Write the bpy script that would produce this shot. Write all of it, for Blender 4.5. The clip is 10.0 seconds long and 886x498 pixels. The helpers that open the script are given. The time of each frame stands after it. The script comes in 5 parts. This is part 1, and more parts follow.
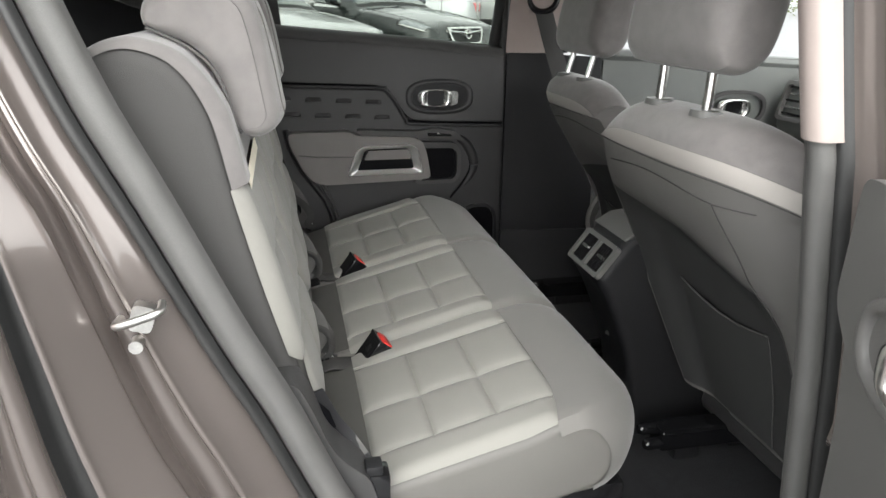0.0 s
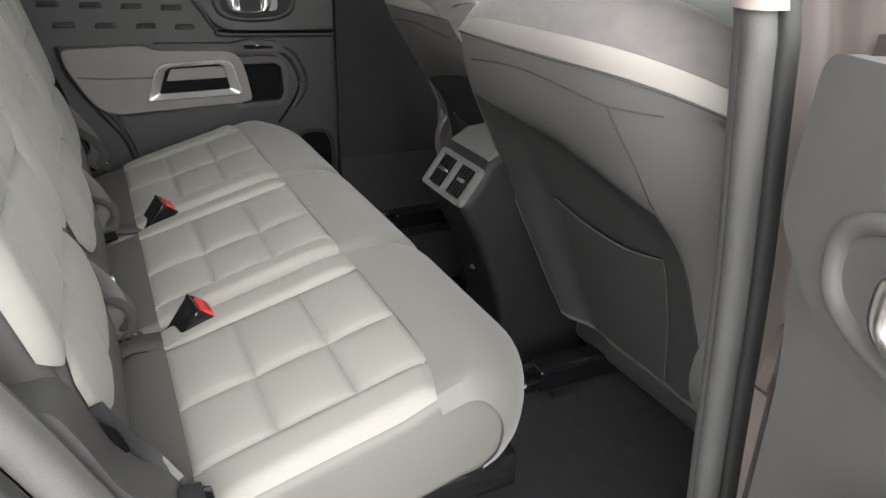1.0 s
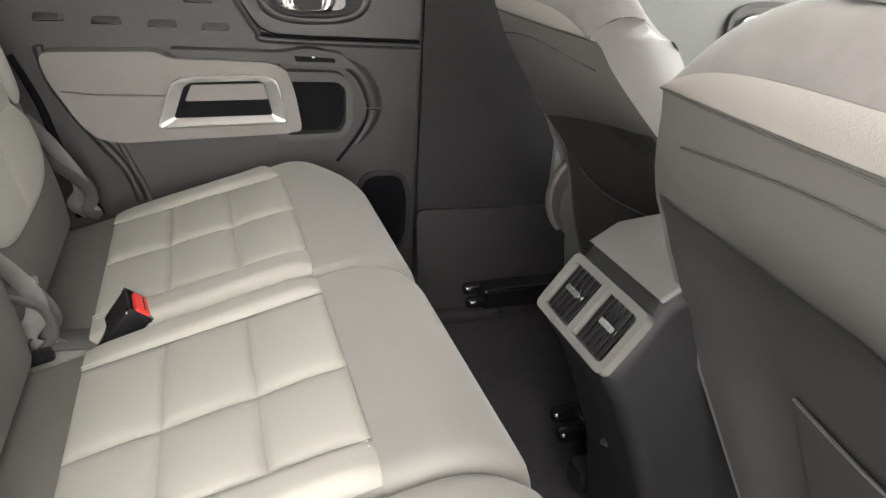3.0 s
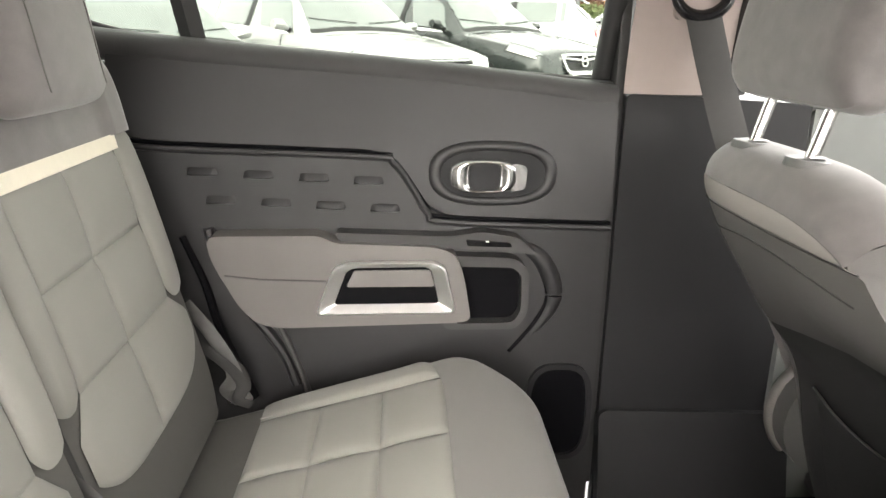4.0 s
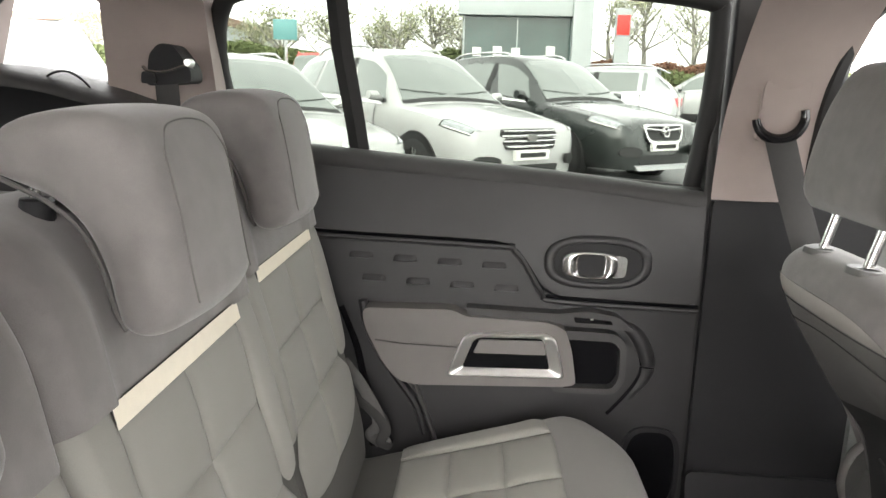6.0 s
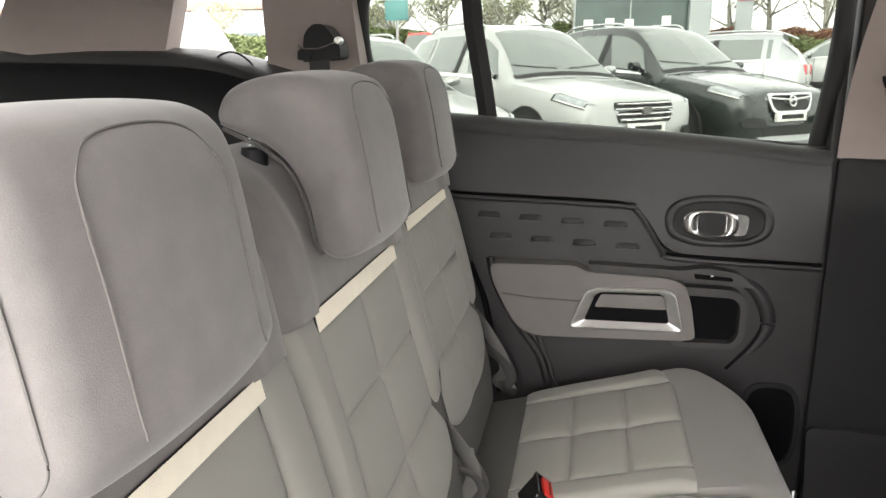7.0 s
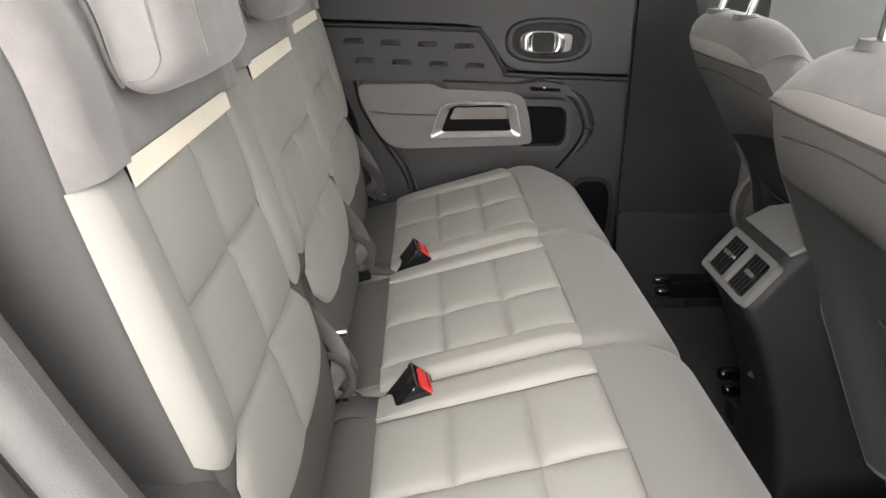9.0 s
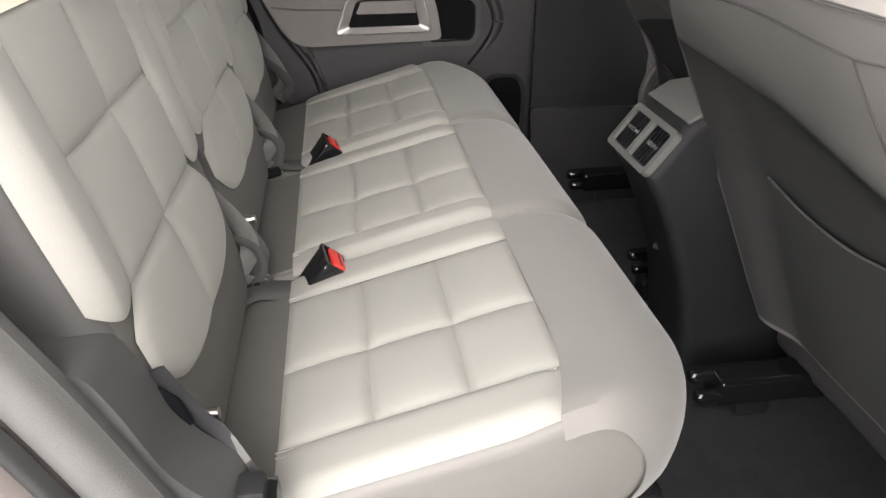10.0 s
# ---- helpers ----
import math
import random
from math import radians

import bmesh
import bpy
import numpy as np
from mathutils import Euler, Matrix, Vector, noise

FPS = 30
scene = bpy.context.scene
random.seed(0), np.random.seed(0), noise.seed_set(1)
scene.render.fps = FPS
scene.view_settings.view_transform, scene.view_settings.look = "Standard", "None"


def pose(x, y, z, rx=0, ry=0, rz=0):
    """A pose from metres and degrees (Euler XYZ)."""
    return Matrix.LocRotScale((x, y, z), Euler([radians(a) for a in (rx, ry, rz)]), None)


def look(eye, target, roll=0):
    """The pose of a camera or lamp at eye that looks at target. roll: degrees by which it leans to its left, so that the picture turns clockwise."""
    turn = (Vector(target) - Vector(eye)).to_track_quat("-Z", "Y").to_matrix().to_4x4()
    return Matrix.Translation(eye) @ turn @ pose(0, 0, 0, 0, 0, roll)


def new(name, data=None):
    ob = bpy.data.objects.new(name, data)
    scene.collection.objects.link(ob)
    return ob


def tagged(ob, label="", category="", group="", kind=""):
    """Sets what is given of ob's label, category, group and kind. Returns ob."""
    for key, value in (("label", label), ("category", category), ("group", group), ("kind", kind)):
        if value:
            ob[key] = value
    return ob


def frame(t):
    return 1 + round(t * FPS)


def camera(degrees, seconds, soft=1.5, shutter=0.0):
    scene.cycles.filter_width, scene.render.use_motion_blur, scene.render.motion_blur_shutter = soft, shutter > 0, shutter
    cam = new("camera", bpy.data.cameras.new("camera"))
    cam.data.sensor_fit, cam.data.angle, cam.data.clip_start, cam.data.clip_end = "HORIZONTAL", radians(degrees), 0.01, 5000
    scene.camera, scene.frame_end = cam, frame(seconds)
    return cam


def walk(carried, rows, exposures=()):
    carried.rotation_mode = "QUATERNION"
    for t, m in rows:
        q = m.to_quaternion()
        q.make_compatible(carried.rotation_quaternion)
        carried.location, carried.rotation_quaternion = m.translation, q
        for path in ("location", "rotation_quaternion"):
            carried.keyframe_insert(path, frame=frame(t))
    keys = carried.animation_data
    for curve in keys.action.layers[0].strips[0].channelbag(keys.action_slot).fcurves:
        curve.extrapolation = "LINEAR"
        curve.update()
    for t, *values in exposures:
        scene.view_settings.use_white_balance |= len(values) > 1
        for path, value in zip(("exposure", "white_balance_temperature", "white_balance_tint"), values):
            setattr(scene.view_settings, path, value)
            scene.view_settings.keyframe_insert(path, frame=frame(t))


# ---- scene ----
cam = camera(63.42, 10.0)
PATH = [
    (0, (0.5109, -1.4325, 1.3534), (0.9971, 0.7481, 0.5935), 0.9),
    (0.5, (0.5216, -1.3487, 1.3192), (1.2178, 0.7552, 0.5085), 1.0),
    (1, (0.5794, -1.1965, 1.272), (1.5257, 0.7351, 0.3032), 1.5),
    (1.5, (0.6407, -1.0903, 1.2413), (1.7476, 0.6785, 0.138), 4.0),
    (2, (0.6632, -0.9523, 1.2236), (1.8325, 0.7399, 0.0672), 5.5),
    (2.5, (0.7021, -0.8071, 1.2272), (1.8361, 0.9287, 0.1003), 6.8),
    (3, (0.7705, -0.6443, 1.2331), (1.4774, 1.3759, 0.2371), 3.6),
    (3.2, (0.7906, -0.5924, 1.2272), (1.2862, 1.5187, 0.2938), 2.8),
    (4.5, (0.8331, -0.3776, 1.3829), (0.9015, 1.9092, 0.8047), 0.9),
    (5, (0.8083, -0.4378, 1.4112), (0.7812, 1.862, 0.8779), 1.6),
    (6.3, (0.7281, -0.7269, 1.4089), (0.5322, 1.5706, 0.9038), 1.0),
    (6.5, (0.7257, -0.7646, 1.423), (0.4283, 1.5163, 0.8932), 0.5),
    (7, (0.7151, -0.7682, 1.3935), (0.2537, 1.4738, 0.8165), -0.5),
    (7.5, (0.6738, -0.8295, 1.3581), (0.2797, 1.383, 0.6383), 0.3),
    (8, (0.6372, -0.9346, 1.3593), (0.4885, 1.2886, 0.5817), 2.5),
    (8.5, (0.6596, -1.0054, 1.3357), (0.6006, 1.2107, 0.5286), 1.6),
    (9, (0.6702, -1.0431, 1.2944), (0.7363, 1.1316, 0.3799), 0.3),
    (9.5, (0.6773, -1.0573, 1.2342), (0.8543, 1.0478, 0.1817), -0.4),
    (10, (0.6927, -1.0726, 1.2283), (0.9888, 0.9818, 0.105), 0.2),
]
EXPOSURES = [(0, 2.27, 6500, 8), (1, 2.63, 6550, 9), (1.5, 2.83, 6650, 9), (2, 3.05, 6750, 10), (2.5, 3.12, 6800, 10), (3, 3.5, 6900, 10), (3.2, 3.6, 6900, 10), (4.5, 3.74, 7000, 11), (5, 3.42, 6900, 10), (6.5, 3.1, 6750, 11), (7.0, 2.92, 6800, 11), (7.5, 2.88, 6800, 10), (8.5, 2.86, 6750, 11), (10, 2.93, 6750, 13)]
walk(cam, [(t, look(eye, target, roll)) for t, eye, target, roll in PATH], EXPOSURES)

# ---- light ----
world = bpy.data.worlds.new("sky")
scene.world = world
world.use_nodes = True
wn, wl = world.node_tree.nodes, world.node_tree.links
sky = wn.new("ShaderNodeTexSky")
sky.sky_type, sky.sun_disc = "NISHITA", False
sky.sun_elevation, sky.sun_rotation = radians(35), radians(189)
sky.dust_density, sky.air_density = 3.0, 1.0
grey = wn.new("ShaderNodeHueSaturation")
grey.inputs["Saturation"].default_value = 0.12
wl.new(sky.outputs[0], grey.inputs["Color"])
cloud = wn.new("ShaderNodeMix")
cloud.data_type = "RGBA"
cloud.inputs[0].default_value = 0.5
cloud.inputs[7].default_value = (6.4, 6.5, 6.5, 1)
wl.new(grey.outputs[0], cloud.inputs[6])
wl.new(cloud.outputs[2], wn["Background"].inputs["Color"])
wn["Background"].inputs["Strength"].default_value = 0.15
sun = new("sun", bpy.data.lights.new("sun", "SUN"))
sun.data.energy, sun.data.angle, sun.data.color = 0.22, radians(110), (1.0, 0.97, 0.93)
sun.matrix_world = look((0, 0, 0), (0.12, 0.80, -0.55))

# ---- materials ----


def surface(name, base, rough=0.6, metal=0.0, vary=0.15, size=30.0, bump=0.1, grain=400.0, weave=0.0, coat=0.0, sheen=0.0, second=None, spec=0.5):
    """A procedural surface: base colour broken up at two sizes, with fine relief."""
    m = bpy.data.materials.new(name)
    m.use_nodes = True
    n, l = m.node_tree.nodes, m.node_tree.links
    b = n["Principled BSDF"]
    co = n.new("ShaderNodeTexCoord")
    big, fine = n.new("ShaderNodeTexNoise"), n.new("ShaderNodeTexNoise")
    big.inputs["Scale"].default_value, big.inputs["Detail"].default_value = size, 5
    fine.inputs["Scale"].default_value, fine.inputs["Detail"].default_value = grain, 3
    for t in (big, fine):
        l.new(co.outputs["Object"], t.inputs["Vector"])
    both = n.new("ShaderNodeMix")
    both.inputs[0].default_value = 0.4
    l.new(big.outputs[0], both.inputs[2]), l.new(fine.outputs[0], both.inputs[3])
    ramp = n.new("ShaderNodeValToRGB")
    lo, hi = ramp.color_ramp.elements
    lo.position, hi.position = 0.3, 0.7
    lo.color = (*[c * (1 - vary) for c in base], 1)
    hi.color = (*[min(c * (1 + vary), 0.95) for c in (second or base)], 1)
    l.new(both.outputs[0], ramp.inputs[0]), l.new(ramp.outputs[0], b.inputs["Base Color"])
    b.inputs["Metallic"].default_value = metal
    b.inputs["Specular IOR Level"].default_value = spec
    r = n.new("ShaderNodeMapRange")
    r.inputs[3].default_value, r.inputs[4].default_value = rough * 0.85, min(rough * 1.15, 1)
    l.new(big.outputs[0], r.inputs[0]), l.new(r.outputs[0], b.inputs["Roughness"])
    b.inputs["Coat Weight"].default_value, b.inputs["Coat Roughness"].default_value = coat, 0.05
    b.inputs["Sheen Weight"].default_value = sheen
    if bump:
        bp = n.new("ShaderNodeBump")
        bp.inputs["Strength"].default_value, bp.inputs["Distance"].default_value = bump, 0.002
        relief = fine.outputs[0]
        if weave:
            v = n.new("ShaderNodeTexVoronoi")
            v.inputs["Scale"].default_value = weave
            l.new(co.outputs["Object"], v.inputs["Vector"])
            relief = v.outputs[0]
        l.new(relief, bp.inputs["Height"]), l.new(bp.outputs[0], b.inputs["Normal"])
    return m


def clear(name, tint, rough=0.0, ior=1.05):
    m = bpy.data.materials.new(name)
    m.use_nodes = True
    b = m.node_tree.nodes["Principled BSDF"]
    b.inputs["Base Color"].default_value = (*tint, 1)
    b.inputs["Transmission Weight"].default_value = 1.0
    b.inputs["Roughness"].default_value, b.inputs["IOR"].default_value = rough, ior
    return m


LIGHT_HIDE = surface("light_grey_upholstery", (0.228, 0.221, 0.203), 0.7, vary=0.06, size=9, spec=0.3, bump=0.07, grain=900, weave=700, sheen=0.1)
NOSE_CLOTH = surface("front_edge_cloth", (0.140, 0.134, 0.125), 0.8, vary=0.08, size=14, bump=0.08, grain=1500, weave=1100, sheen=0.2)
SIDE_HIDE = surface("grey_side_upholstery", (0.125, 0.12, 0.111), 0.6, vary=0.06, size=12, bump=0.12, grain=900, weave=700)
UPPER_CLOTH = surface("mottled_grey_cloth", (0.158, 0.147, 0.143), 0.85, vary=0.2, size=38, bump=0.10, grain=1500, weave=1100, sheen=0.3)
REST_SIDE = surface("charcoal_cloth", (0.085, 0.08, 0.078), 0.85, vary=0.15, size=50, bump=0.2, grain=1500, weave=1100, sheen=0.2)
SIDE_PANEL = surface("dark_grey_seat_side", (0.045, 0.0435, 0.042), 0.75, vary=0.08, size=25, bump=0.15, grain=1200, weave=900)
TAPE = surface("beige_ribbon", (0.78, 0.72, 0.60), 0.7, vary=0.05, size=80, bump=0.25, grain=1400, weave=1500)
LOWER_CLOTH = surface("dark_lower_cloth", (0.085, 0.082, 0.076), 0.85, vary=0.12, size=30, bump=0.2, grain=1200, weave=900)
DARK_PLASTIC = surface("black_grained_plastic", (0.015, 0.015, 0.0165), 0.5, spec=0.28, vary=0.15, size=20, bump=0.25, grain=1400, weave=1600)
MID_PLASTIC = surface("charcoal_grained_plastic", (0.05, 0.049, 0.049), 0.48, spec=0.35, vary=0.12, size=20, bump=0.25, grain=1400, weave=1600)
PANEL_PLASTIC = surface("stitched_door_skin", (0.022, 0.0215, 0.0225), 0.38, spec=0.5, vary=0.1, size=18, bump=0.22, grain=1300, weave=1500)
# same trim as the closed door, made paler for the daylight on it
OPEN_SKIN_LIT = surface("open_door_skin_lit", (0.122, 0.118, 0.114), 0.42, vary=0.1, size=18, bump=0.2, grain=1300, weave=1500)
ARM_HIDE = surface("grey_armrest_hide", (0.145, 0.135, 0.128), 0.55, vary=0.07, size=15, bump=0.15, grain=1000, weave=900)
# near-black that stands in for the shade inside slots, gaps and recesses
RECESS_SHADE = surface("recess_shade_black", (0.003, 0.003, 0.004), 0.6, vary=0.1, size=6, bump=0, spec=0.08)
GLOSS_BLACK = surface("gloss_black_plastic", (0.008, 0.008, 0.009), 0.12, vary=0.1, size=6, bump=0)
SATIN = surface("satin_silver", (0.86, 0.86, 0.85), 0.36, metal=1.0, vary=0.04, size=40, bump=0.02, grain=600)
CHROME = surface("satin_chrome", (0.78, 0.78, 0.77), 0.22, metal=1.0, vary=0.05, size=40, bump=0.02, grain=600)
STEEL = surface("bright_steel", (0.6, 0.59, 0.57), 0.3, metal=1.0, vary=0.15, size=50, bump=0.05)
BEIGE_TRIM = surface("pinkish_beige_trim", (0.36, 0.302, 0.28), 0.7, vary=0.05, size=30, bump=0.15, grain=1200, weave=1100)
HEADLINER = surface("headliner_fleece", (0.52, 0.44, 0.40), 0.95, vary=0.05, size=40, bump=0.2, grain=1600, weave=1400)
RUBBER = surface("flocked_rubber_seal", (0.092, 0.090, 0.087), 0.6, vary=0.12, size=25, bump=0.25, grain=700)
BLACK_RUBBER = surface("black_rubber", (0.018, 0.018, 0.018), 0.55, vary=0.2, size=30, bump=0.1)
PAINT = surface("brown_grey_metallic_paint", (0.188, 0.163, 0.152), 0.22, metal=0.6, vary=0.06, size=3, bump=0.02, grain=1500, coat=1.0)
CARPET = surface("black_carpet", (0.022, 0.022, 0.025), 1.0, sheen=0.1, spec=0.1, vary=0.35, size=35, bump=0.6, grain=700, weave=500)
RED = surface("red_button_plastic", (0.62, 0.035, 0.03), 0.4, vary=0.06, size=30, bump=0)
WEBBING = surface("black_belt_webbing", (0.038, 0.037, 0.036), 0.7, vary=0.15, size=80, bump=0.3, grain=900, weave=900)
STRAP_GREY = surface("grey_strap_webbing", (0.10, 0.098, 0.094), 0.7, vary=0.15, size=80, bump=0.3, grain=900, weave=900)
STITCH = surface("pale_stitching", (0.27, 0.26, 0.24), 0.8, vary=0.1, size=200, bump=0)
SEAM_GREY = surface("grey_seam_thread", (0.125, 0.119, 0.114), 0.85, vary=0.1, size=200, bump=0)
STITCH_DARK = surface("grey_stitching", (0.055, 0.053, 0.052), 0.8, vary=0.1, size=200, bump=0)
BACK_PANEL = surface("black_seat_back_panel", (0.042, 0.042, 0.042), 0.5, vary=0.1, size=20, bump=0.2, grain=1200, weave=1000, spec=0.35)
SHELL_HIDE = surface("charcoal_seat_back_hide", (0.142, 0.137, 0.132), 0.36, vary=0.07, size=8, bump=0.15, grain=1000, weave=800)
FRONT_BAND = surface("light_shoulder_band", (0.35, 0.328, 0.306), 0.65, vary=0.05, size=14, bump=0.15, grain=1000, weave=800)
VENT_GREY = surface("grey_vent_frame", (0.115, 0.114, 0.109), 0.45, vary=0.08, size=25, bump=0.12, grain=1200, weave=1300)
DASH = surface("grey_green_dash_skin", (0.12, 0.127, 0.12), 0.55, vary=0.08, size=15, bump=0.15, grain=1200, weave=1100)
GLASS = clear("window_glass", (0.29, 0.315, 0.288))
PRIVACY = clear("privacy_glass", (0.22, 0.24, 0.23))
WHITE_PAINT = surface("white_car_paint", (0.37, 0.375, 0.37), 0.3, vary=0.02, size=2, bump=0, coat=1.0)
BLACK_PAINT = surface("dark_green_grey_paint", (0.025, 0.03, 0.028), 0.28, metal=0.3, vary=0.06, size=2, bump=0, coat=1.0)
SILVER_PAINT = surface("silver_car_paint", (0.45, 0.46, 0.47), 0.3, metal=0.6, vary=0.04, size=2, bump=0, coat=1.0)
# base colour lightened to carry the sky's reflection in the panes
CAR_GLASS = surface("sky_toned_car_glass", (0.13, 0.15, 0.14), 0.08, vary=0.3, size=1.3, bump=0, spec=1.0, coat=1.0)
TYRE = surface("tyre_rubber", (0.02, 0.02, 0.02), 0.8, vary=0.2, size=30, bump=0.1)
LENS = surface("headlight_lens", (0.30, 0.32, 0.33), 0.1, vary=0.45, size=16, bump=0.1, grain=120, coat=1.0)
PLATE_WHITE = surface("plate_white", (0.75, 0.75, 0.72), 0.4, vary=0.04, size=30, bump=0)
INK = surface("dark_ink", (0.02, 0.02, 0.02), 0.5, bump=0)
TAIL_RED = surface("red_tail_lens", (0.55, 0.02, 0.03), 0.15, vary=0.1, size=20, bump=0, coat=1.0)
TARMAC = surface("wet_tarmac", (0.14, 0.14, 0.142), 0.6, vary=0.3, size=1.5, bump=0.4, grain=60)
CLADDING = surface("pale_grey_cladding", (0.36, 0.39, 0.39), 0.5, vary=0.05, size=0.8, bump=0.05, grain=8)
SHOP_GLASS = surface("showroom_glass", (0.055, 0.085, 0.08), 0.12, vary=0.4, size=0.5, bump=0)
BARK = surface("tree_bark", (0.30, 0.285, 0.25), 0.9, vary=0.3, size=6, bump=0.4, grain=40)
TWIG = surface("budding_twigs", (0.27, 0.28, 0.17), 0.9, vary=0.35, size=2, bump=0)
HEDGE_GREEN = surface("hedge_leaves", (0.10, 0.125, 0.045), 0.8, vary=0.5, size=2.5, bump=0)
HEDGE_RUST = surface("rust_hedge_leaves", (0.18, 0.085, 0.05), 0.8, vary=0.4, size=2.5, bump=0)
SIGN_RED = surface("red_sign", (0.65, 0.04, 0.03), 0.4, vary=0.04, size=3, bump=0)
SIGN_TEAL = surface("teal_sign", (0.10, 0.28, 0.28), 0.4, vary=0.04, size=3, bump=0)
BRICK = surface("brown_brick", (0.30, 0.2, 0.15), 0.85, vary=0.2, size=4, bump=0.3, grain=30)

# ---- building helpers ----
BASE = {}
# The cabin is drawn in its own units: one is 1.18 m, and the cushions lie 0.8 m above the ground.
CABIN = Matrix.Translation((0, 0, 0.80 - 1.18 * 0.72)) @ Matrix.Scale(1.18, 4)
# The far door and what lies about it are drawn larger, and brought in to the place.
FAR_SIDE = CABIN @ Matrix.Translation((0.585, -0.545, 1.02)) @ Matrix.Scale(0.885, 4) @ Matrix.Translation((-0.585, 0.545, -1.02))
PLAN = CABIN


def thing(name, base, label, category, group="", kind="", rz=None):
    """An Empty at its base. Its parts are given in world metres, or, with rz, in its own."""
    ob = new(name)
    ob.empty_display_size = 0.05
    if rz is None:
        BASE[ob.name] = PLAN @ Vector(base)
        ob.matrix_world = Matrix.Translation(BASE[ob.name])
    else:
        ob.matrix_world = pose(*base, 0, 0, rz)
        BASE[ob.name] = Vector((0, 0, 0))
    return tagged(ob, label, category, group, kind)


def part(name, bm, material, parent=None, label="", smooth=True):
    """Links a bmesh as one mesh, under a thing or a part."""
    off = BASE[parent.name] if parent else Vector((0, 0, 0))
    bm.transform(Matrix.Translation(-off) @ PLAN)
    bmesh.ops.recalc_face_normals(bm, faces=bm.faces)
    caps = []
    for f in bm.faces:
        f.smooth = smooth and len(f.verts) <= 4
        if len(f.verts) > 4:
            caps.append(f)
    if caps:
        bmesh.ops.triangulate(bm, faces=caps)
    me = bpy.data.meshes.new(name)
    bm.to_mesh(me)
    bm.free()
    me.materials.append(material)
    if smooth:
        me.set_sharp_from_angle(angle=radians(38))
    ob = new(name, me)
    if parent:
        ob.parent = parent
    BASE[ob.name] = off
    if label:
        ob["label"] = label
    return ob


def setting(name, bm, material, label, category, smooth=True):
    return tagged(part(name, bm, material, None, "", smooth), label, category, "", "structure")


def smoothed(points, steps=6, closed=False):
    """A Catmull-Rom line through the points."""
    pts = [Vector(p) for p in points]
    out = []
    n = len(pts)
    for i in range(n if closed else n - 1):
        a = pts[(i - 1) % n] if closed or i else pts[0] * 2 - pts[1]
        b, c = pts[i], pts[(i + 1) % n]
        d = pts[(i + 2) % n] if closed or i + 2 < n else pts[-1] * 2 - pts[-2]
        for k in range(steps):
            t = k / steps
            out.append(0.5 * (2 * b + (c - a) * t + (2 * a - 5 * b + 4 * c - d) * t * t + (3 * b - a - 3 * c + d) * t ** 3))
    if not closed:
        out.append(pts[-1])
    return out


def loft(rings, closed=True, caps=True):
    """A skin over rings of equally many points."""
    bm = bmesh.new()
    vs = [[bm.verts.new(p) for p in ring] for ring in rings]
    n = len(vs[0])
    for a, b in zip(vs, vs[1:]):
        for i in range(n if closed else n - 1):
            j = (i + 1) % n
            try:
                bm.faces.new((a[i], a[j], b[j], b[i]))
            except ValueError:
                pass
    if caps and closed:
        bm.faces.new(vs[0][::-1]), bm.faces.new(vs[-1])
    return bm


def tube(points, radius, seg=10, flat=1.0, up=(0, 0, 1), closed=False):
    """A round or flattened bar along a line."""
    pts = [Vector(p) for p in points]
    rings = []
    for i, p in enumerate(pts):
        a = pts[(i - 1) % len(pts)] if closed or i else pts[0]
        b = pts[(i + 1) % len(pts)] if closed or i + 1 < len(pts) else pts[-1]
        d = (b - a).normalized()
        s = d.cross(Vector(up))
        s = s.normalized() if s.length > 1e-4 else Vector((1, 0, 0))
        u = s.cross(d).normalized()
        r = radius[i] if isinstance(radius, (list, tuple)) else radius
        rings.append([p + s * r * math.cos(2 * math.pi * k / seg) + u * r * flat * math.sin(2 * math.pi * k / seg) for k in range(seg)])
    if closed:
        rings.append(rings[0])
    bm = loft(rings, caps=not closed)
    if closed:
        bmesh.ops.remove_doubles(bm, verts=bm.verts, dist=1e-5)
    return bm


def box(lo, hi, bevel=0.004, seg=2):
    bm = bmesh.new()
    bmesh.ops.create_cube(bm, size=1)
    lo, hi = Vector(lo), Vector(hi)
    c, s = (lo + hi) / 2, hi - lo
    bm.transform(Matrix.Translation(c) @ Matrix.Diagonal((*s, 1)))
    if bevel:
        bmesh.ops.bevel(bm, geom=bm.edges[:], offset=min(bevel, min(s) * 0.45), segments=seg, affect="EDGES", profile=0.6)
    return bm


def prism(outline, to3d, deep, bevel=0.003, seg=2, hole=None):
    """A plate: an outline (a, b) with depth; to3d(a, b, d) gives the place. hole: an inner outline of as many points."""
    n = len(outline)
    if hole:
        rings = [[to3d(*p, 0) for p in hole], [to3d(*p, 0) for p in outline], [to3d(*p, deep) for p in outline], [to3d(*p, deep) for p in hole]]
        bm = bmesh.new()
        vs = [[bm.verts.new(p) for p in r] for r in rings]
        for k in range(4):
            a, b = vs[k], vs[(k + 1) % 4]
            for i in range(n):
                bm.faces.new((a[i], a[(i + 1) % n], b[(i + 1) % n], b[i]))
    else:
        bm = loft([[to3d(*p, 0) for p in outline], [to3d(*p, deep) for p in outline]])
    if bevel:
        flat = [e for e in bm.edges if e.is_boundary is False and len(e.link_faces) == 2 and e.calc_face_angle(0) > 0.7]
        bmesh.ops.bevel(bm, geom=flat, offset=bevel, segments=seg, affect="EDGES", profile=0.6, clamp_overlap=True)
    return bm


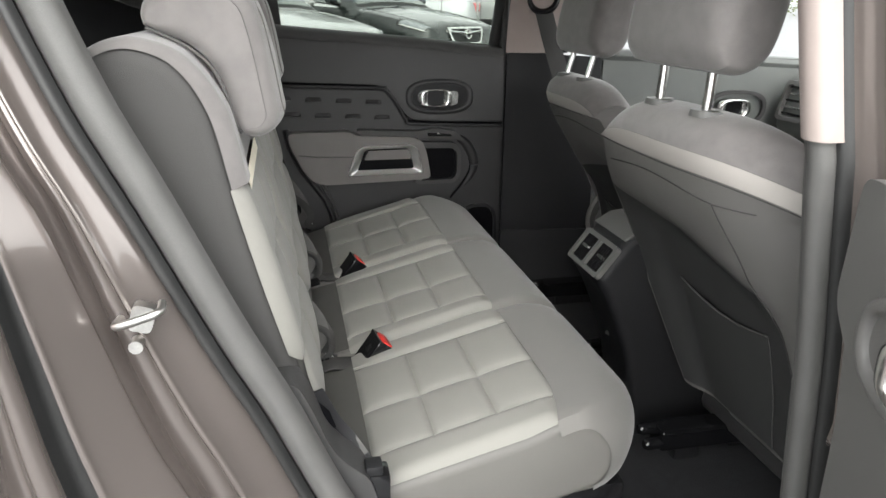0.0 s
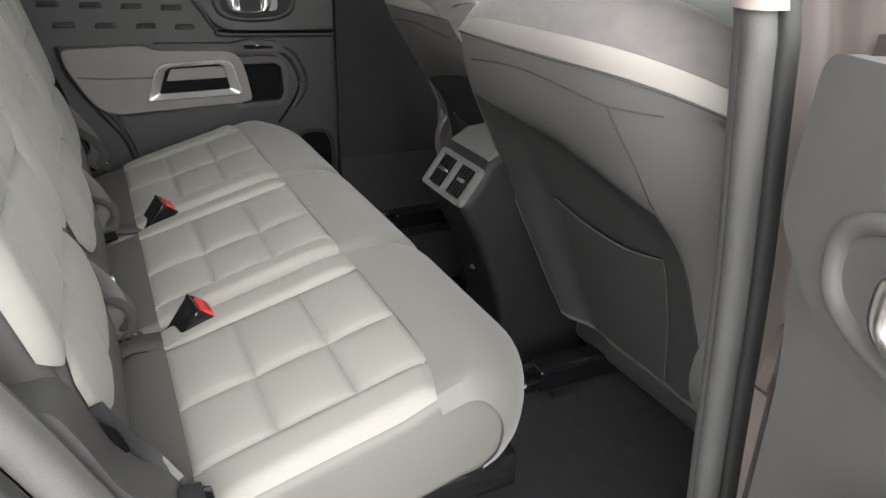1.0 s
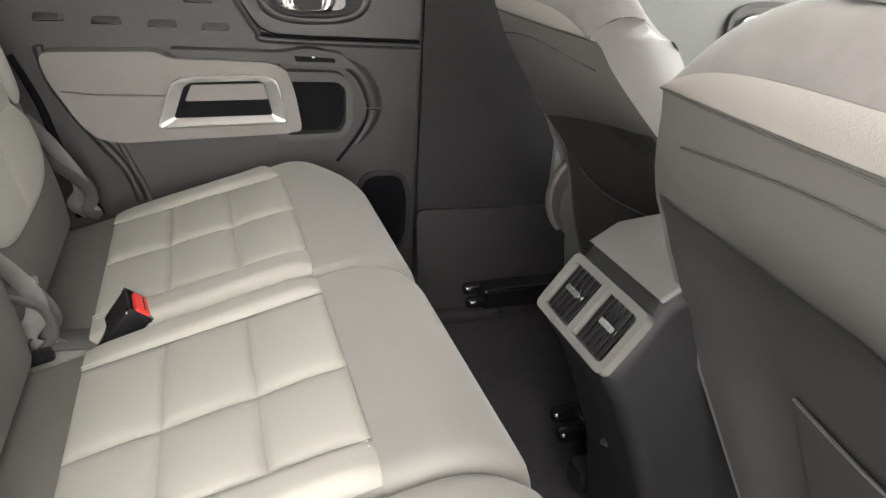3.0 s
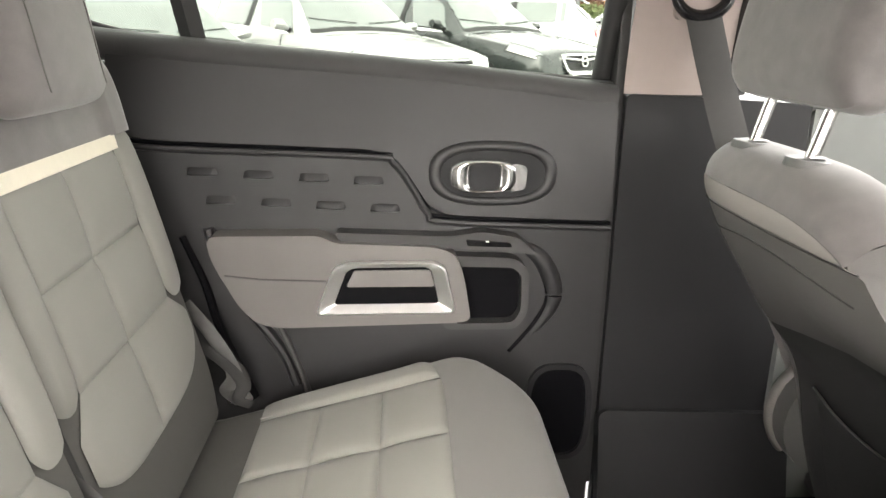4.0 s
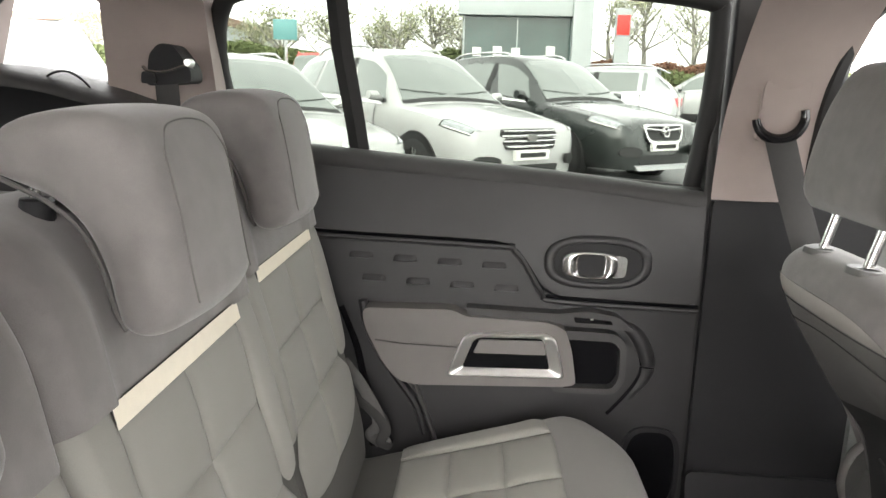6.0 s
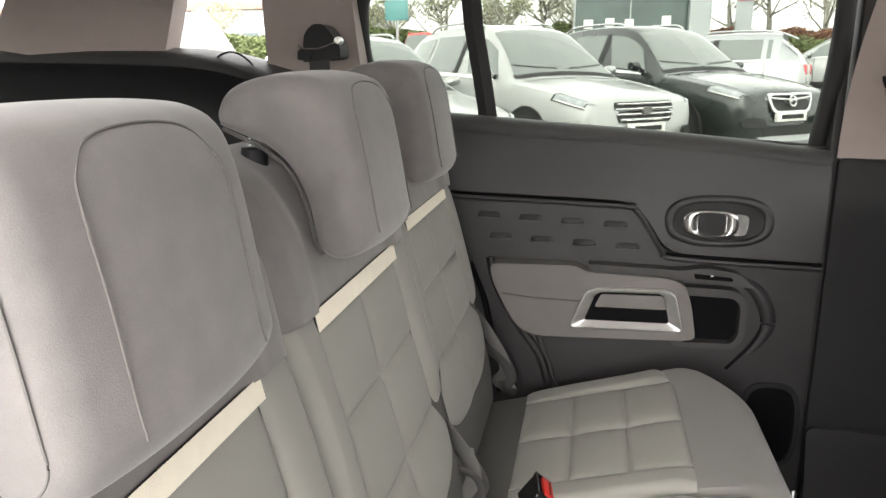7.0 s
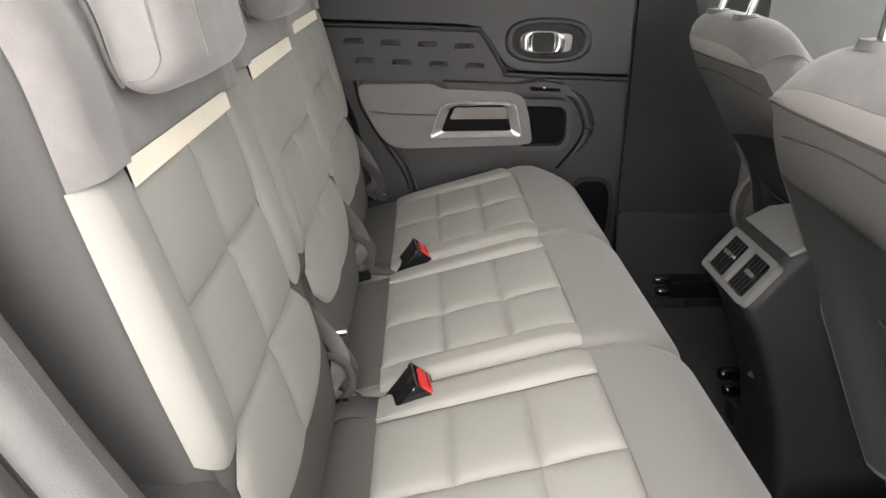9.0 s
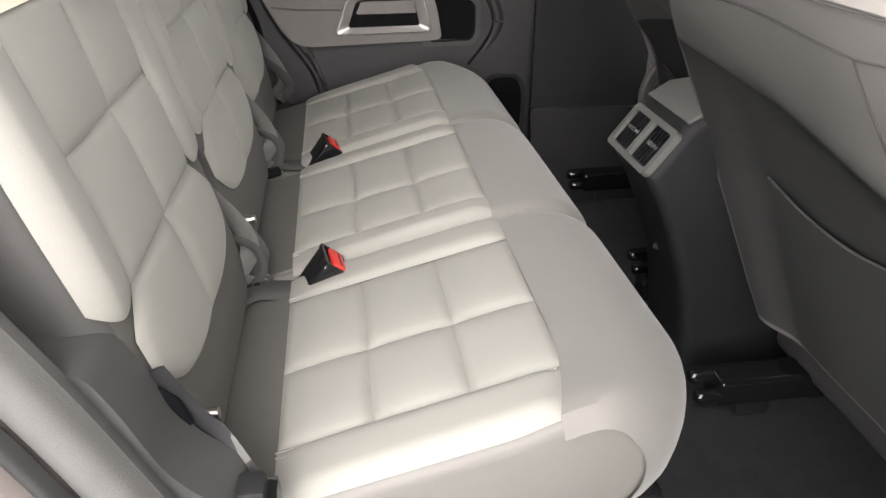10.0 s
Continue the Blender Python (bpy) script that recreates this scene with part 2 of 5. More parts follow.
def rounded(points, r, steps=4):
    """An outline with its corners rounded off."""
    out = []
    n = len(points)
    for i in range(n):
        a, b, c = Vector(points[i - 1]), Vector(points[i]), Vector(points[(i + 1) % n])
        rr = min(r, (a - b).length * 0.45, (c - b).length * 0.45)
        p, q = b + (a - b).normalized() * rr, b + (c - b).normalized() * rr
        for k in range(steps + 1):
            t = k / steps
            out.append(tuple(p * (1 - t) ** 2 + b * 2 * t * (1 - t) + q * t * t))
    return out


def sheet(fn, nu, nv):
    """A grid skin: fn(u, v) gives the place for u, v in 0..1."""
    return loft([[fn(i / nu, j / nv) for j in range(nv + 1)] for i in range(nu + 1)], closed=False)


def rim(outer, inner, to3d, high, d0=0.0, steps=8):
    """A rounded raised ring between two outlines of as many points."""
    rings = []
    for k in range(steps + 1):
        t = k / steps
        rings.append([to3d(*Vector(a).lerp(Vector(b), 0.5 - 0.5 * math.cos(math.pi * t)), d0 + high * math.sin(math.pi * t)) for a, b in zip(outer, inner)])
    return loft(rings, caps=False)


def funnel(outer, inner, to3d, high, deep):
    """A surround with a raised lip whose faces slope in to a well."""
    lip = [tuple(Vector(a).lerp(Vector(b), 0.12)) for a, b in zip(outer, inner)]
    return loft([[to3d(*p, 0) for p in outer], [to3d(*p, high) for p in outer], [to3d(*p, high + 0.001) for p in lip], [to3d(*p, -deep) for p in inner]], caps=False)


def joined(*parts):
    bm = bmesh.new()
    for b in parts:
        me = bpy.data.meshes.new("tmp")
        b.to_mesh(me)
        b.free()
        bm.from_mesh(me)
        bpy.data.meshes.remove(me)
    return bm


def profile(points):
    """An even run along a smooth line of (x, z): at(s) with s in 0..1 gives the place and its normal."""
    line = smoothed([(x, 0, z) for x, z in points], 8)
    lengths = np.cumsum([0] + [(b - a).length for a, b in zip(line, line[1:])])

    def at(s):
        d = s * lengths[-1]
        i = int(np.clip(np.searchsorted(lengths, d) - 1, 0, len(line) - 2))
        t = (d - lengths[i]) / (lengths[i + 1] - lengths[i])
        p, q = line[i], line[i + 1]
        tan = (q - p).normalized()
        return p.lerp(q, t), Vector((-tan.z, 0, tan.x))

    def find(value, axis):
        best = min(range(401), key=lambda k: abs(at(k / 400)[0][axis] - value))
        return best / 400
    return at, find


def puff(u, v, pw=4.0):
    """The swell of a quilted pad, nil along its seams."""
    a = 1 - abs(2 * u - 1) ** pw
    b = 1 - abs(2 * v - 1) ** pw
    return (a * b) ** 0.5

# ---- rear seats ----
CUSHION = [(0.445, 0.634), (0.51, 0.652), (0.596, 0.675), (0.68, 0.697), (0.757, 0.717), (0.807, 0.725), (0.843, 0.716), (0.868, 0.695), (0.878, 0.666), (0.875, 0.639), (0.862, 0.619), (0.842, 0.610)]
CUSHION_UNDER = [(0.80, 0.606), (0.65, 0.575), (0.50, 0.55), (0.43, 0.56)]
BACK = [(0.250, 1.128), (0.278, 1.149), (0.310, 1.154), (0.346, 1.137), (0.373, 1.09), (0.390, 1.01), (0.414, 0.91), (0.438, 0.822), (0.458, 0.745), (0.467, 0.70), (0.471, 0.655)]
BACK_REAR = [(0.40, 0.64), (0.33, 0.66), (0.30, 0.74), (0.275, 0.82), (0.235, 0.98), (0.220, 1.08)]
REST = [(0.308, 1.178), (0.306, 1.190), (0.313, 1.204), (0.332, 1.213), (0.358, 1.217), (0.386, 1.216), (0.404, 1.206), (0.413, 1.185), (0.420, 1.146), (0.426, 1.105), (0.428, 1.088), (0.420, 1.073), (0.404, 1.067), (0.391, 1.073), (0.385, 1.088), (0.379, 1.115), (0.367, 1.142), (0.348, 1.160), (0.328, 1.169)]


def pillow(outline, y0, y1, r, steps=5, across=8):
    """An (x, z) outline drawn out along y, its two ends rounded over."""
    pts = [Vector((x, 0, z)) for x, z in outline]
    n = len(pts)
    area = sum(pts[i].x * pts[(i + 1) % n].z - pts[(i + 1) % n].x * pts[i].z for i in range(n))
    sgn = -1 if area > 0 else 1
    norm = []
    for i in range(n):
        t = (pts[(i + 1) % n] - pts[i - 1]).normalized()
        norm.append(Vector((t.z, 0, -t.x)) * -sgn)
    # a tight corner is rounded over less than a wide one
    lim = []
    for i in range(n):
        a, b, c = pts[i - 2], pts[i], pts[(i + 2) % n]
        area2 = abs((b - a).cross(c - a).y)
        lim.append(0.6 * (a - b).length * (b - c).length * (c - a).length / (2 * area2) if area2 > 1e-9 else 1.0)
    lim = [min(1.0, min(lim[(i + j) % n] for j in range(-3, 4)) / r) for i in range(n)]
    for _ in range(3):
        lim = [(lim[i - 1] + 2 * lim[i] + lim[(i + 1) % n]) / 4 for i in range(n)]
    rings = []
    ends = [(r * (1 - math.sin(a)), r * (1 - math.cos(a))) for a in [k * math.pi / 2 / steps for k in range(steps + 1)]]
    stations = [(y0 + r - (r - e) , d) for e, d in [(r * (1 - math.cos(k * math.pi / 2 / steps)), r * (1 - math.sin(k * math.pi / 2 / steps))) for k in range(steps + 1)]]
    for k in range(1, across):
        stations.append((y0 + r + (y1 - y0 - 2 * r) * k / across, 0))
    stations += [(y1 + y0 - y, d) for y, d in reversed(stations[:steps + 1])]
    for y, d in stations:
        rings.append([p + Vector((0, y, 0)) - norm[i] * d * lim[i] for i, p in enumerate(pts)])
    return loft(rings)


def fill(line, steps=6):
    return [(p.x, p.z) for p in smoothed([(x, 0, z) for x, z in line], steps)]


def cover(at, s0, s1, ya, yb, y0, y1, r, off, nu=14, nv=12, swell=0.0, pw=4.0, edge=None, flare=(0.0, 0.0), ridge=None):
    """A piece of seat cover: over the profile from s0 to s1 and from ya to yb, off proud of it."""
    def fn(u, v):
        l, h = ya + flare[0] * min(1.0, 2.2 * u), yb + flare[1] * min(1.0, 2.2 * u)
        y = l + (h - l) * v
        a, b = (s0, s1) if edge is None else edge(v)
        p, n = at(a + (b - a) * u)
        d = max(0.0, min(y - y0, y1 - y))
        inset = r - math.sqrt(max(r * r - (r - d) ** 2, 0)) if d < r else 0
        side = 0
        if d < r:
            side = (1 - d / r) * (-1 if y - y0 < y1 - y else 1)
        q = p - n * inset + n * (off * (1 - abs(side)) + swell * puff(u, v, pw) + (ridge(y, u) if ridge else 0.0))
        return Vector((q.x, y + side * off, q.z))
    return sheet(fn, nu, nv)


def trimmed(bm, y0, y1, out):
    """Rounds the front corners of a cushion in plan, the outer one more."""
    for v in bm.verts:
        for end, reach, deep in ((y0, 0.12 if out < 0 else 0.03, 0.062 if out < 0 else 0.012), (y1, 0.10 if out > 0 else 0.03, 0.050 if out > 0 else 0.012)):
            d = abs(v.co.y - end)
            if d < reach and v.co.x > 0.70:
                v.co.x -= deep * (1 - d / reach) ** 2 * min(1.0, (v.co.x - 0.70) / 0.15)
    return bm


def bolster_ridge(pads, b0, b1):
    """How far the bolsters stand proud beside the middle of a back."""
    def at(y, u):
        e = min(abs(y - pads[0]), abs(y - pads[2])) if pads[0] < y < pads[2] else 0.0
        d = min(y - b0, b1 - y)
        return 0.0075 * max(0.0, 1 - e / 0.022) ** 2 * min(1.0, max(0.0, d) / 0.02) * min(1.0, max(0.0, u - 0.35) / 0.35)
    return at


def head_restraint(seat, hx, hc, dz, half):
    """An upside-down L, hooked over the top of the back, with a sewn front panel."""
    line = [Vector((x + hx, 0, z + dz)) for x, z in fill(REST + REST[:1], 4)[:-1]]

    def crown(p):
        k = min(1.0, abs(p.y - hc) / half)
        f = min(1.0, max(0.0, (p.x - hx - 0.385) / 0.035))
        g = min(1.0, max(0.0, (p.z - dz - 1.19) / 0.02))
        return p + Vector((0.011 * (1 - k ** 2.4) * f, 0, 0.005 * (1 - k ** 2.4) * g))
    bm = pillow([(p.x, p.z) for p in line], hc - half, hc + half, 0.016, 6, 14)
    for v in bm.verts:
        v.co = crown(v.co)
    rest = part("head_restraint", bm, UPPER_CLOTH, seat, "mottled grey cloth")
    for sgn in (-1, 1):
        if half > 0.085:
            # the sewn edge of the side panel, a little inside its outline
            side = [(0.318, 1.203), (0.345, 1.2085), (0.378, 1.208), (0.396, 1.199), (0.404, 1.18), (0.411, 1.146), (0.417, 1.105), (0.4185, 1.09), (0.411, 1.079), (0.398, 1.0765)]
            part("seam", tube([Vector((x + hx, hc + sgn * (half - 0.0005), z + dz)) for x, z in fill(side, 5)], 0.0007, 5), SEAM_GREY, rest)
        under = [(0.310, 1.176), (0.330, 1.167), (0.349, 1.157), (0.368, 1.139), (0.380, 1.112), (0.386, 1.086), (0.393, 1.072)]
        part("piping", tube([Vector((x + hx, hc + sgn * (half - 0.006), z + dz)) for x, z in fill(under, 5)], 0.0018, 6), REST_SIDE, rest)
        part("post", tube([(0.326 + hx, hc + sgn * 0.06, 1.13), (0.333 + hx, hc + sgn * 0.06, 1.18 + dz)], 0.006, 10), CHROME, rest)
        part("guide", tube([(0.3290 + hx, hc + sgn * 0.062, 1.145), (0.3305 + hx, hc + sgn * 0.062, 1.1585), (0.3305 + hx, hc + sgn * 0.062, 1.160)], [0.012, 0.011, 0.008], 16), DARK_PLASTIC, rest)
    # the seam of the front panel: up one side, over the top and down the other
    face = [(0.430, 1.088), (0.4268, 1.105), (0.4205, 1.146), (0.4145, 1.182)]
    path = [(x, z, -0.056) for x, z in face] + [(0.4095, 1.1955, -0.050), (0.4045, 1.2055, -0.034)]
    path += [(0.4025, 1.2080, 0.0)] + [(x, z, -y) for x, z, y in reversed(path)]
    seam = [crown(Vector((x + hx + 0.0002, hc + y, z + dz))) for x, z, y in path]
    part("seam", tube(smoothed(seam, 5), 0.0007, 5), SEAM_GREY, rest)
    return rest


def rear_seat(y0, y1, pads, b0, b1, bpads, dz, slip, bx, up, wide, label):
    """up: how much higher the seams of this back lie; wide: how far its lowest pads spread, each side."""
    c = (bpads[0] + bpads[2]) / 2
    out = 0 if abs(c) < 0.1 else (1 if c > 0 else -1)
    seat = thing("rear_seat_unit", (0.65, (y0 + y1) / 2, 0.54), label, "car seat", "rear seats in a row")
    at, find = profile(CUSHION)
    r = 0.016
    cushion = part("cushion", trimmed(pillow(fill(CUSHION) + CUSHION_UNDER, y0, y1, r, 5, 16), y0, y1, out), SIDE_HIDE, seat)
    cols = [find(x, 0) for x in (0.517, 0.596, 0.677, 0.755)]
    for i in range(3):
        for j in range(2):
            part("pad", cover(at, cols[i], cols[i + 1], pads[j], pads[j + 1], y0, y1, r, 0.0025, 18, 22, 0.0085, 3.4), LIGHT_HIDE, cushion)
    # plain strips each side of the pads, swelling towards the front
    for a, b in ((y0 + 0.006, pads[0]), (pads[2], y1 - 0.006)):
        part("bolster", trimmed(cover(at, cols[0], cols[3], a, b, y0, y1, r, 0.004, 24, 14, 0.0055, 4, None, (0, 0), lambda y, u, a=a, b=b: 0.005 * u * min(1.0, (1 - u) / 0.07) * min(1.0, max(0.0, min(y - a, b - y)) / 0.010)), y0, y1, out), LIGHT_HIDE, cushion)
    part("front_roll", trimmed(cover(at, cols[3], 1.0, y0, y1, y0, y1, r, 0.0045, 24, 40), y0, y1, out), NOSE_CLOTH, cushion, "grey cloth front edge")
    part("rear_strip", cover(at, 0.0, cols[0], y0, y1, y0, y1, r, 0.002, 6, 20), LOWER_CLOTH, cushion, "dark cloth strip")
    # piping along the seams
    for y in (pads[0] - 0.004, pads[0] - 0.010, pads[2] + 0.004):
        run = []
        for k in range(25):
            p, n = at(cols[0] + (cols[3] - 0.006 - cols[0]) * k / 24)
            run.append(p + n * 0.0062 + Vector((0, y, 0)))
        part("seam", trimmed(tube(run, 0.0007, 5), y0, y1, out), STITCH, cushion)
    # the back
    bat, bfind = profile([(x + bx, z) for x, z in BACK])
    R = 0.019
    back = part("backrest", pillow([(x + bx, z) for x, z in fill(BACK) + BACK_REAR], b0, b1, R), SIDE_PANEL, seat, "dark grey cloth sides")
    sb = [bfind(z + up, 2) for z in (1.0045, 0.916, 0.826)] + [bfind(0.731 + 0.5 * up, 2)]
    st = bfind(1.0185 + up, 2)
    for i in range(3):
        for j in range(2):
            low, spread = None, (0.0, 0.0)
            if i == 2:
                low = (lambda v, j=j: (sb[2], sb[3] - (0.075 if j == (0 if out <= 0 else 1) else 0.05) * abs(v if j == 1 else 1 - v) ** 4))
                spread = (-wide[0], 0.0) if j == 0 else (0.0, wide[1])
            part("pad", cover(bat, sb[i], sb[i + 1], bpads[j], bpads[j + 1], b0, b1, R, 0.003, 22, 26, 0.0085, 3.4, low, spread), LIGHT_HIDE, back)
    for a, b in ((b0 + 0.0045, bpads[0]), (bpads[2], b1 - 0.0045)):
        def low_edge(v, first=a < c):
            o = 1 - v if first else v
            return (st, sb[2] + 0.012 - 0.034 * abs(2 * o - 1.0) ** 2.6)
        part("bolster", cover(bat, st, sb[2] + 0.006, a, b, b0, b1, R, 0.004, 30, 28, 0.0095, 2.6, low_edge), LIGHT_HIDE, back)
    part("upper_cover", cover(bat, 0.0, st, b0 + 0.0045, b1 - 0.0045, b0, b1, R, 0.004, 30, 48, 0, 4, None, (0, 0), bolster_ridge(bpads, b0, b1)), UPPER_CLOTH, back, "mottled grey cloth shoulder")
    part("lower_cover", cover(bat, sb[2] - 0.02, 1.0, b0 + 0.012, b1 - 0.012, b0, b1, R, 0.0012, 16, 24), LOWER_CLOTH, back, "dark cloth foot")
    part("ribbon", cover(bat, st - 0.002, sb[0] + 0.003, bpads[0] - 0.004, bpads[2] + 0.004, b0, b1, R, 0.0085, 4, 16), TAPE, back, "beige woven ribbon")
    if out < 0:
        # the sewn dart on the outer shoulder
        a, b = bfind(1.134, 2), bfind(1.110, 2)
        run = []
        for k in range(9):
            p, n = bat(a + (b - a) * k / 8)
            run.append(p + n * (0.0042 - 0.006 * (k / 8) ** 2) + Vector((0, -0.474 - 0.036 * k / 8, 0)))
        part("seam", tube(run, 0.0011, 5), REST_SIDE, back)
    head_restraint(seat, bx + (0.003, 0.0, 0.0)[out], c + slip, dz, 0.090 if out < 0 else 0.081)
    p, n = bat(bfind(0.700, 2))
    sy = c - 0.105
    part("button", tube([p + n * 0.001 + Vector((0, sy, 0)), p + n * 0.013 + Vector((0, sy, 0))], [0.0065, 0.0050], 12, up=(0, 1, 0)), STEEL, back, "small steel stud")
    return seat


rear_seat(-0.518, -0.172, (-0.458, -0.356, -0.232), -0.520, -0.1755, (-0.464, -0.350, -0.238), -0.012, -0.008, -0.004, 0.0, (0.034, 0.032), "light grey quilted outer rear seat with head restraint")
rear_seat(-0.168, 0.168, (-0.119, -0.018, 0.119), -0.1745, 0.1735, (-0.120, -0.006, 0.117), 0.0, -0.022, -0.006, 0.007, (0.040, 0.025), "light grey quilted middle rear seat with head restraint")
rear_seat(0.172, 0.545, (0.228, 0.358, 0.490), 0.1745, 0.530, (0.225, 0.340, 0.468), 0.012, -0.043, -0.016, 0.015, (0.030, 0.034), "light grey quilted far rear seat beside the closed door")


def buckle(y, turn, lift):
    b = thing("belt_buckle", (0.50, y, 0.64), "black seat belt buckle with red button between cushions", "buckle", "rear belt buckles")
    m = Matrix.Translation((0.563, y, 0.688 + lift)) @ Euler((0, radians(-50), radians(turn))).to_matrix().to_4x4() @ Matrix.Scale(1.22, 4)

    def placed(bm):
        bm.transform(m)
        return bm
    shell = box((-0.078, -0.0195, -0.013), (0.002, 0.0195, 0.012), 0.004, 3)
    for v in shell.verts:
        v.co.y *= 1.0 - 0.22 * min(1.0, max(0.0, -v.co.x / 0.06))
        v.co.z *= 1.0 - 0.20 * min(1.0, max(0.0, -v.co.x / 0.06))
    house = part("housing", placed(shell), GLOSS_BLACK, b)
    part("collar", placed(prism(rounded([(-0.020, -0.0135), (0.020, -0.0135), (0.020, 0.0125), (-0.020, 0.0125)], 0.003), lambda a, c, d: Vector((0.001 + d, a, c)), 0.004, 0.001, 2, rounded([(-0.0175, -0.0105), (0.0175, -0.0105), (0.0175, 0.0095), (-0.0175, 0.0095)], 0.002))), GLOSS_BLACK, house)
    part("button", placed(box((0.0015, -0.0165, -0.0095), (0.0065, 0.0165, 0.0040), 0.0015)), RED, b, "red release button")
    part("slot", placed(box((0.001, -0.0165, 0.0050), (0.0035, 0.0165, 0.0090), 0)), RECESS_SHADE, house)
    part("button_notch", placed(box((0.0060, -0.012, -0.0050), (0.0070, 0.012, -0.0040), 0)), RECESS_SHADE, house)
    part("stalk", tube(smoothed([(0.448, y - 0.010, 0.640), (0.475, y - 0.006, 0.654), (0.500, y - 0.003, 0.655 + 0.6 * lift), (0.530, y - 0.004, 0.656 + lift)], 4), [0.020] * 12 + [0.0165], 10, 0.34), WEBBING, b)
    return b


buckle(-0.190, 8, -0.006)
buckle(0.196, 8, -0.006)


def strap(y, sgn):
    s = thing("belt_strap", (0.45, y, 0.64), "grey belt webbing loops tucked beside the seat back", "seat belt", "rear belt straps")

    def ribbon(points, half, name, mat):
        part(name, tube(smoothed(points, 6), half, 10, 0.16, (0, 1, 0.35)), mat, s)
    ribbon([(0.412, y, 0.800), (0.440, y + 0.003 * sgn, 0.764), (0.466, y + 0.010 * sgn, 0.722), (0.472, y + 0.006 * sgn, 0.692), (0.458, y - 0.004 * sgn, 0.668), (0.474, y, 0.654)], 0.011, "webbing", STRAP_GREY)
    ribbon([(0.430, y + 0.012 * sgn, 0.745), (0.468, y + 0.017 * sgn, 0.715), (0.484, y + 0.012 * sgn, 0.685), (0.476, y + 0.010 * sgn, 0.662), (0.492, y + 0.004 * sgn, 0.650)], 0.009, "fold", WEBBING)
    part("loop", tube(smoothed([(0.446, y - 0.008 * sgn, 0.722), (0.478, y - 0.004 * sgn, 0.704), (0.486, y - 0.006 * sgn, 0.674), (0.470, y - 0.006 * sgn, 0.652)], 6), 0.005, 8, 0.3, (0, 1, 0)), WEBBING, s)
    part("anchor", tube([(0.478, y + 0.008, 0.650), (0.487, y + 0.008, 0.658)], [0.0095, 0.007], 12), STEEL, s)
    part("tongue", prism(rounded([(0.455, 0.640), (0.486, 0.648), (0.482, 0.662), (0.452, 0.656)], 0.004), lambda a, c, d: Vector((a, y - 0.016 * sgn + d, c)), 0.006, 0.001), GLOSS_BLACK, s)


strap(-0.178, 1)
strap(0.178, 1)
strap(0.553, -1)

# ---- car floor and console ----
FLOOR = 0.385
bm = sheet(lambda u, v: Vector((0.30 + 1.9 * u, -0.60 + 1.25 * v, FLOOR + 0.006 * noise.noise((u * 9, v * 9, 0)))), 40, 30)
setting("floor", bm, CARPET, "black carpeted car floor", "floor")
setting("seat_plinth", box((0.44, -0.50, FLOOR + 0.004), (0.80, 0.55, 0.565), 0.03, 3), CARPET, "black carpeted plinth under the rear seats", "floor")
bm = joined(box((0.70, -0.50, 0.560), (0.84, -0.19, 0.606), 0.006), box((0.72, 0.19, 0.560), (0.84, 0.53, 0.606), 0.006), box((0.72, -0.15, 0.560), (0.84, 0.15, 0.606), 0.006))
setting("seat_runners", bm, GLOSS_BLACK, "black steel runners under the rear seats", "seat base")

console = thing("centre_console", (1.1, 0, FLOOR), "dark plastic centre console with rear air vents", "console")
SIDE = [(0.985, 0.722), (1.000, 0.745), (1.032, 0.790), (1.06, 0.806), (1.12, 0.812), (1.75, 0.80), (1.75, 0.362), (1.085, 0.362), (1.078, 0.45), (1.06, 0.55), (1.03, 0.63), (1.005, 0.685), (0.990, 0.708)]
part("body", pillow([(x - 0.012, z) for x, z in SIDE], -0.092, 0.048, 0.018, 5, 4), DARK_PLASTIC, console)
part("top_cover", pillow([(1.017, 0.793), (1.048, 0.812), (1.10, 0.818), (1.16, 0.818), (1.16, 0.808), (1.10, 0.808), (1.048, 0.80), (1.024, 0.789)], -0.088, 0.044, 0.004, 3, 4), VENT_GREY, console, "grey top cover")
vn = Vector((-0.8, 0, 0.6)).normalized()
va = Vector((0.6, 0, 0.8)).normalized()
vo = Vector((0.972, -0.025, 0.720))


def on_vent(a, b, d):
    return vo + va * a + Vector((0, b, 0)) + vn * d


def ring2d(a0, a1, b0, b1, r=0.006):
    return rounded([(a0, b0), (a1, b0), (a1, b1), (a0, b1)], r)


vent = part("vent_frame", prism(ring2d(0.000, 0.070, -0.068, 0.068, 0.010), on_vent, 0.010, 0.002, 2, ring2d(0.008, 0.061, -0.059, 0.059, 0.006)), VENT_GREY, console, "grey vent surround")
part("vent_well", prism(ring2d(0.006, 0.064, -0.061, 0.061), on_vent, 0.003, 0), BLACK_RUBBER, vent)
part("vent_bar", prism(ring2d(0.008, 0.066, -0.005, 0.005, 0.002), on_vent, 0.0105, 0.001), VENT_GREY, vent)
for sgn in (-1, 1):
    for k in range(6):
        b = sgn * (0.010 + 0.0088 * k)
        part("vane", prism(ring2d(0.010, 0.063, b - 0.0012, b + 0.0012, 0.0005), on_vent, 0.0065, 0), GLOSS_BLACK, vent)
    part("tab", prism(ring2d(0.034, 0.040, sgn * 0.034 - 0.012, sgn * 0.034 + 0.012, 0.002), on_vent, 0.010, 0.001), CHROME, vent, "bright vent tab")
part("screw", tube([(1.043, -0.022, 0.575), (1.033, -0.022, 0.581)], 0.004, 8), STEEL, console, "small bright screw")
part("socket", box((1.055, 0.04, 0.44), (1.085, 0.075, 0.475), 0.006), GLOSS_BLACK, console)


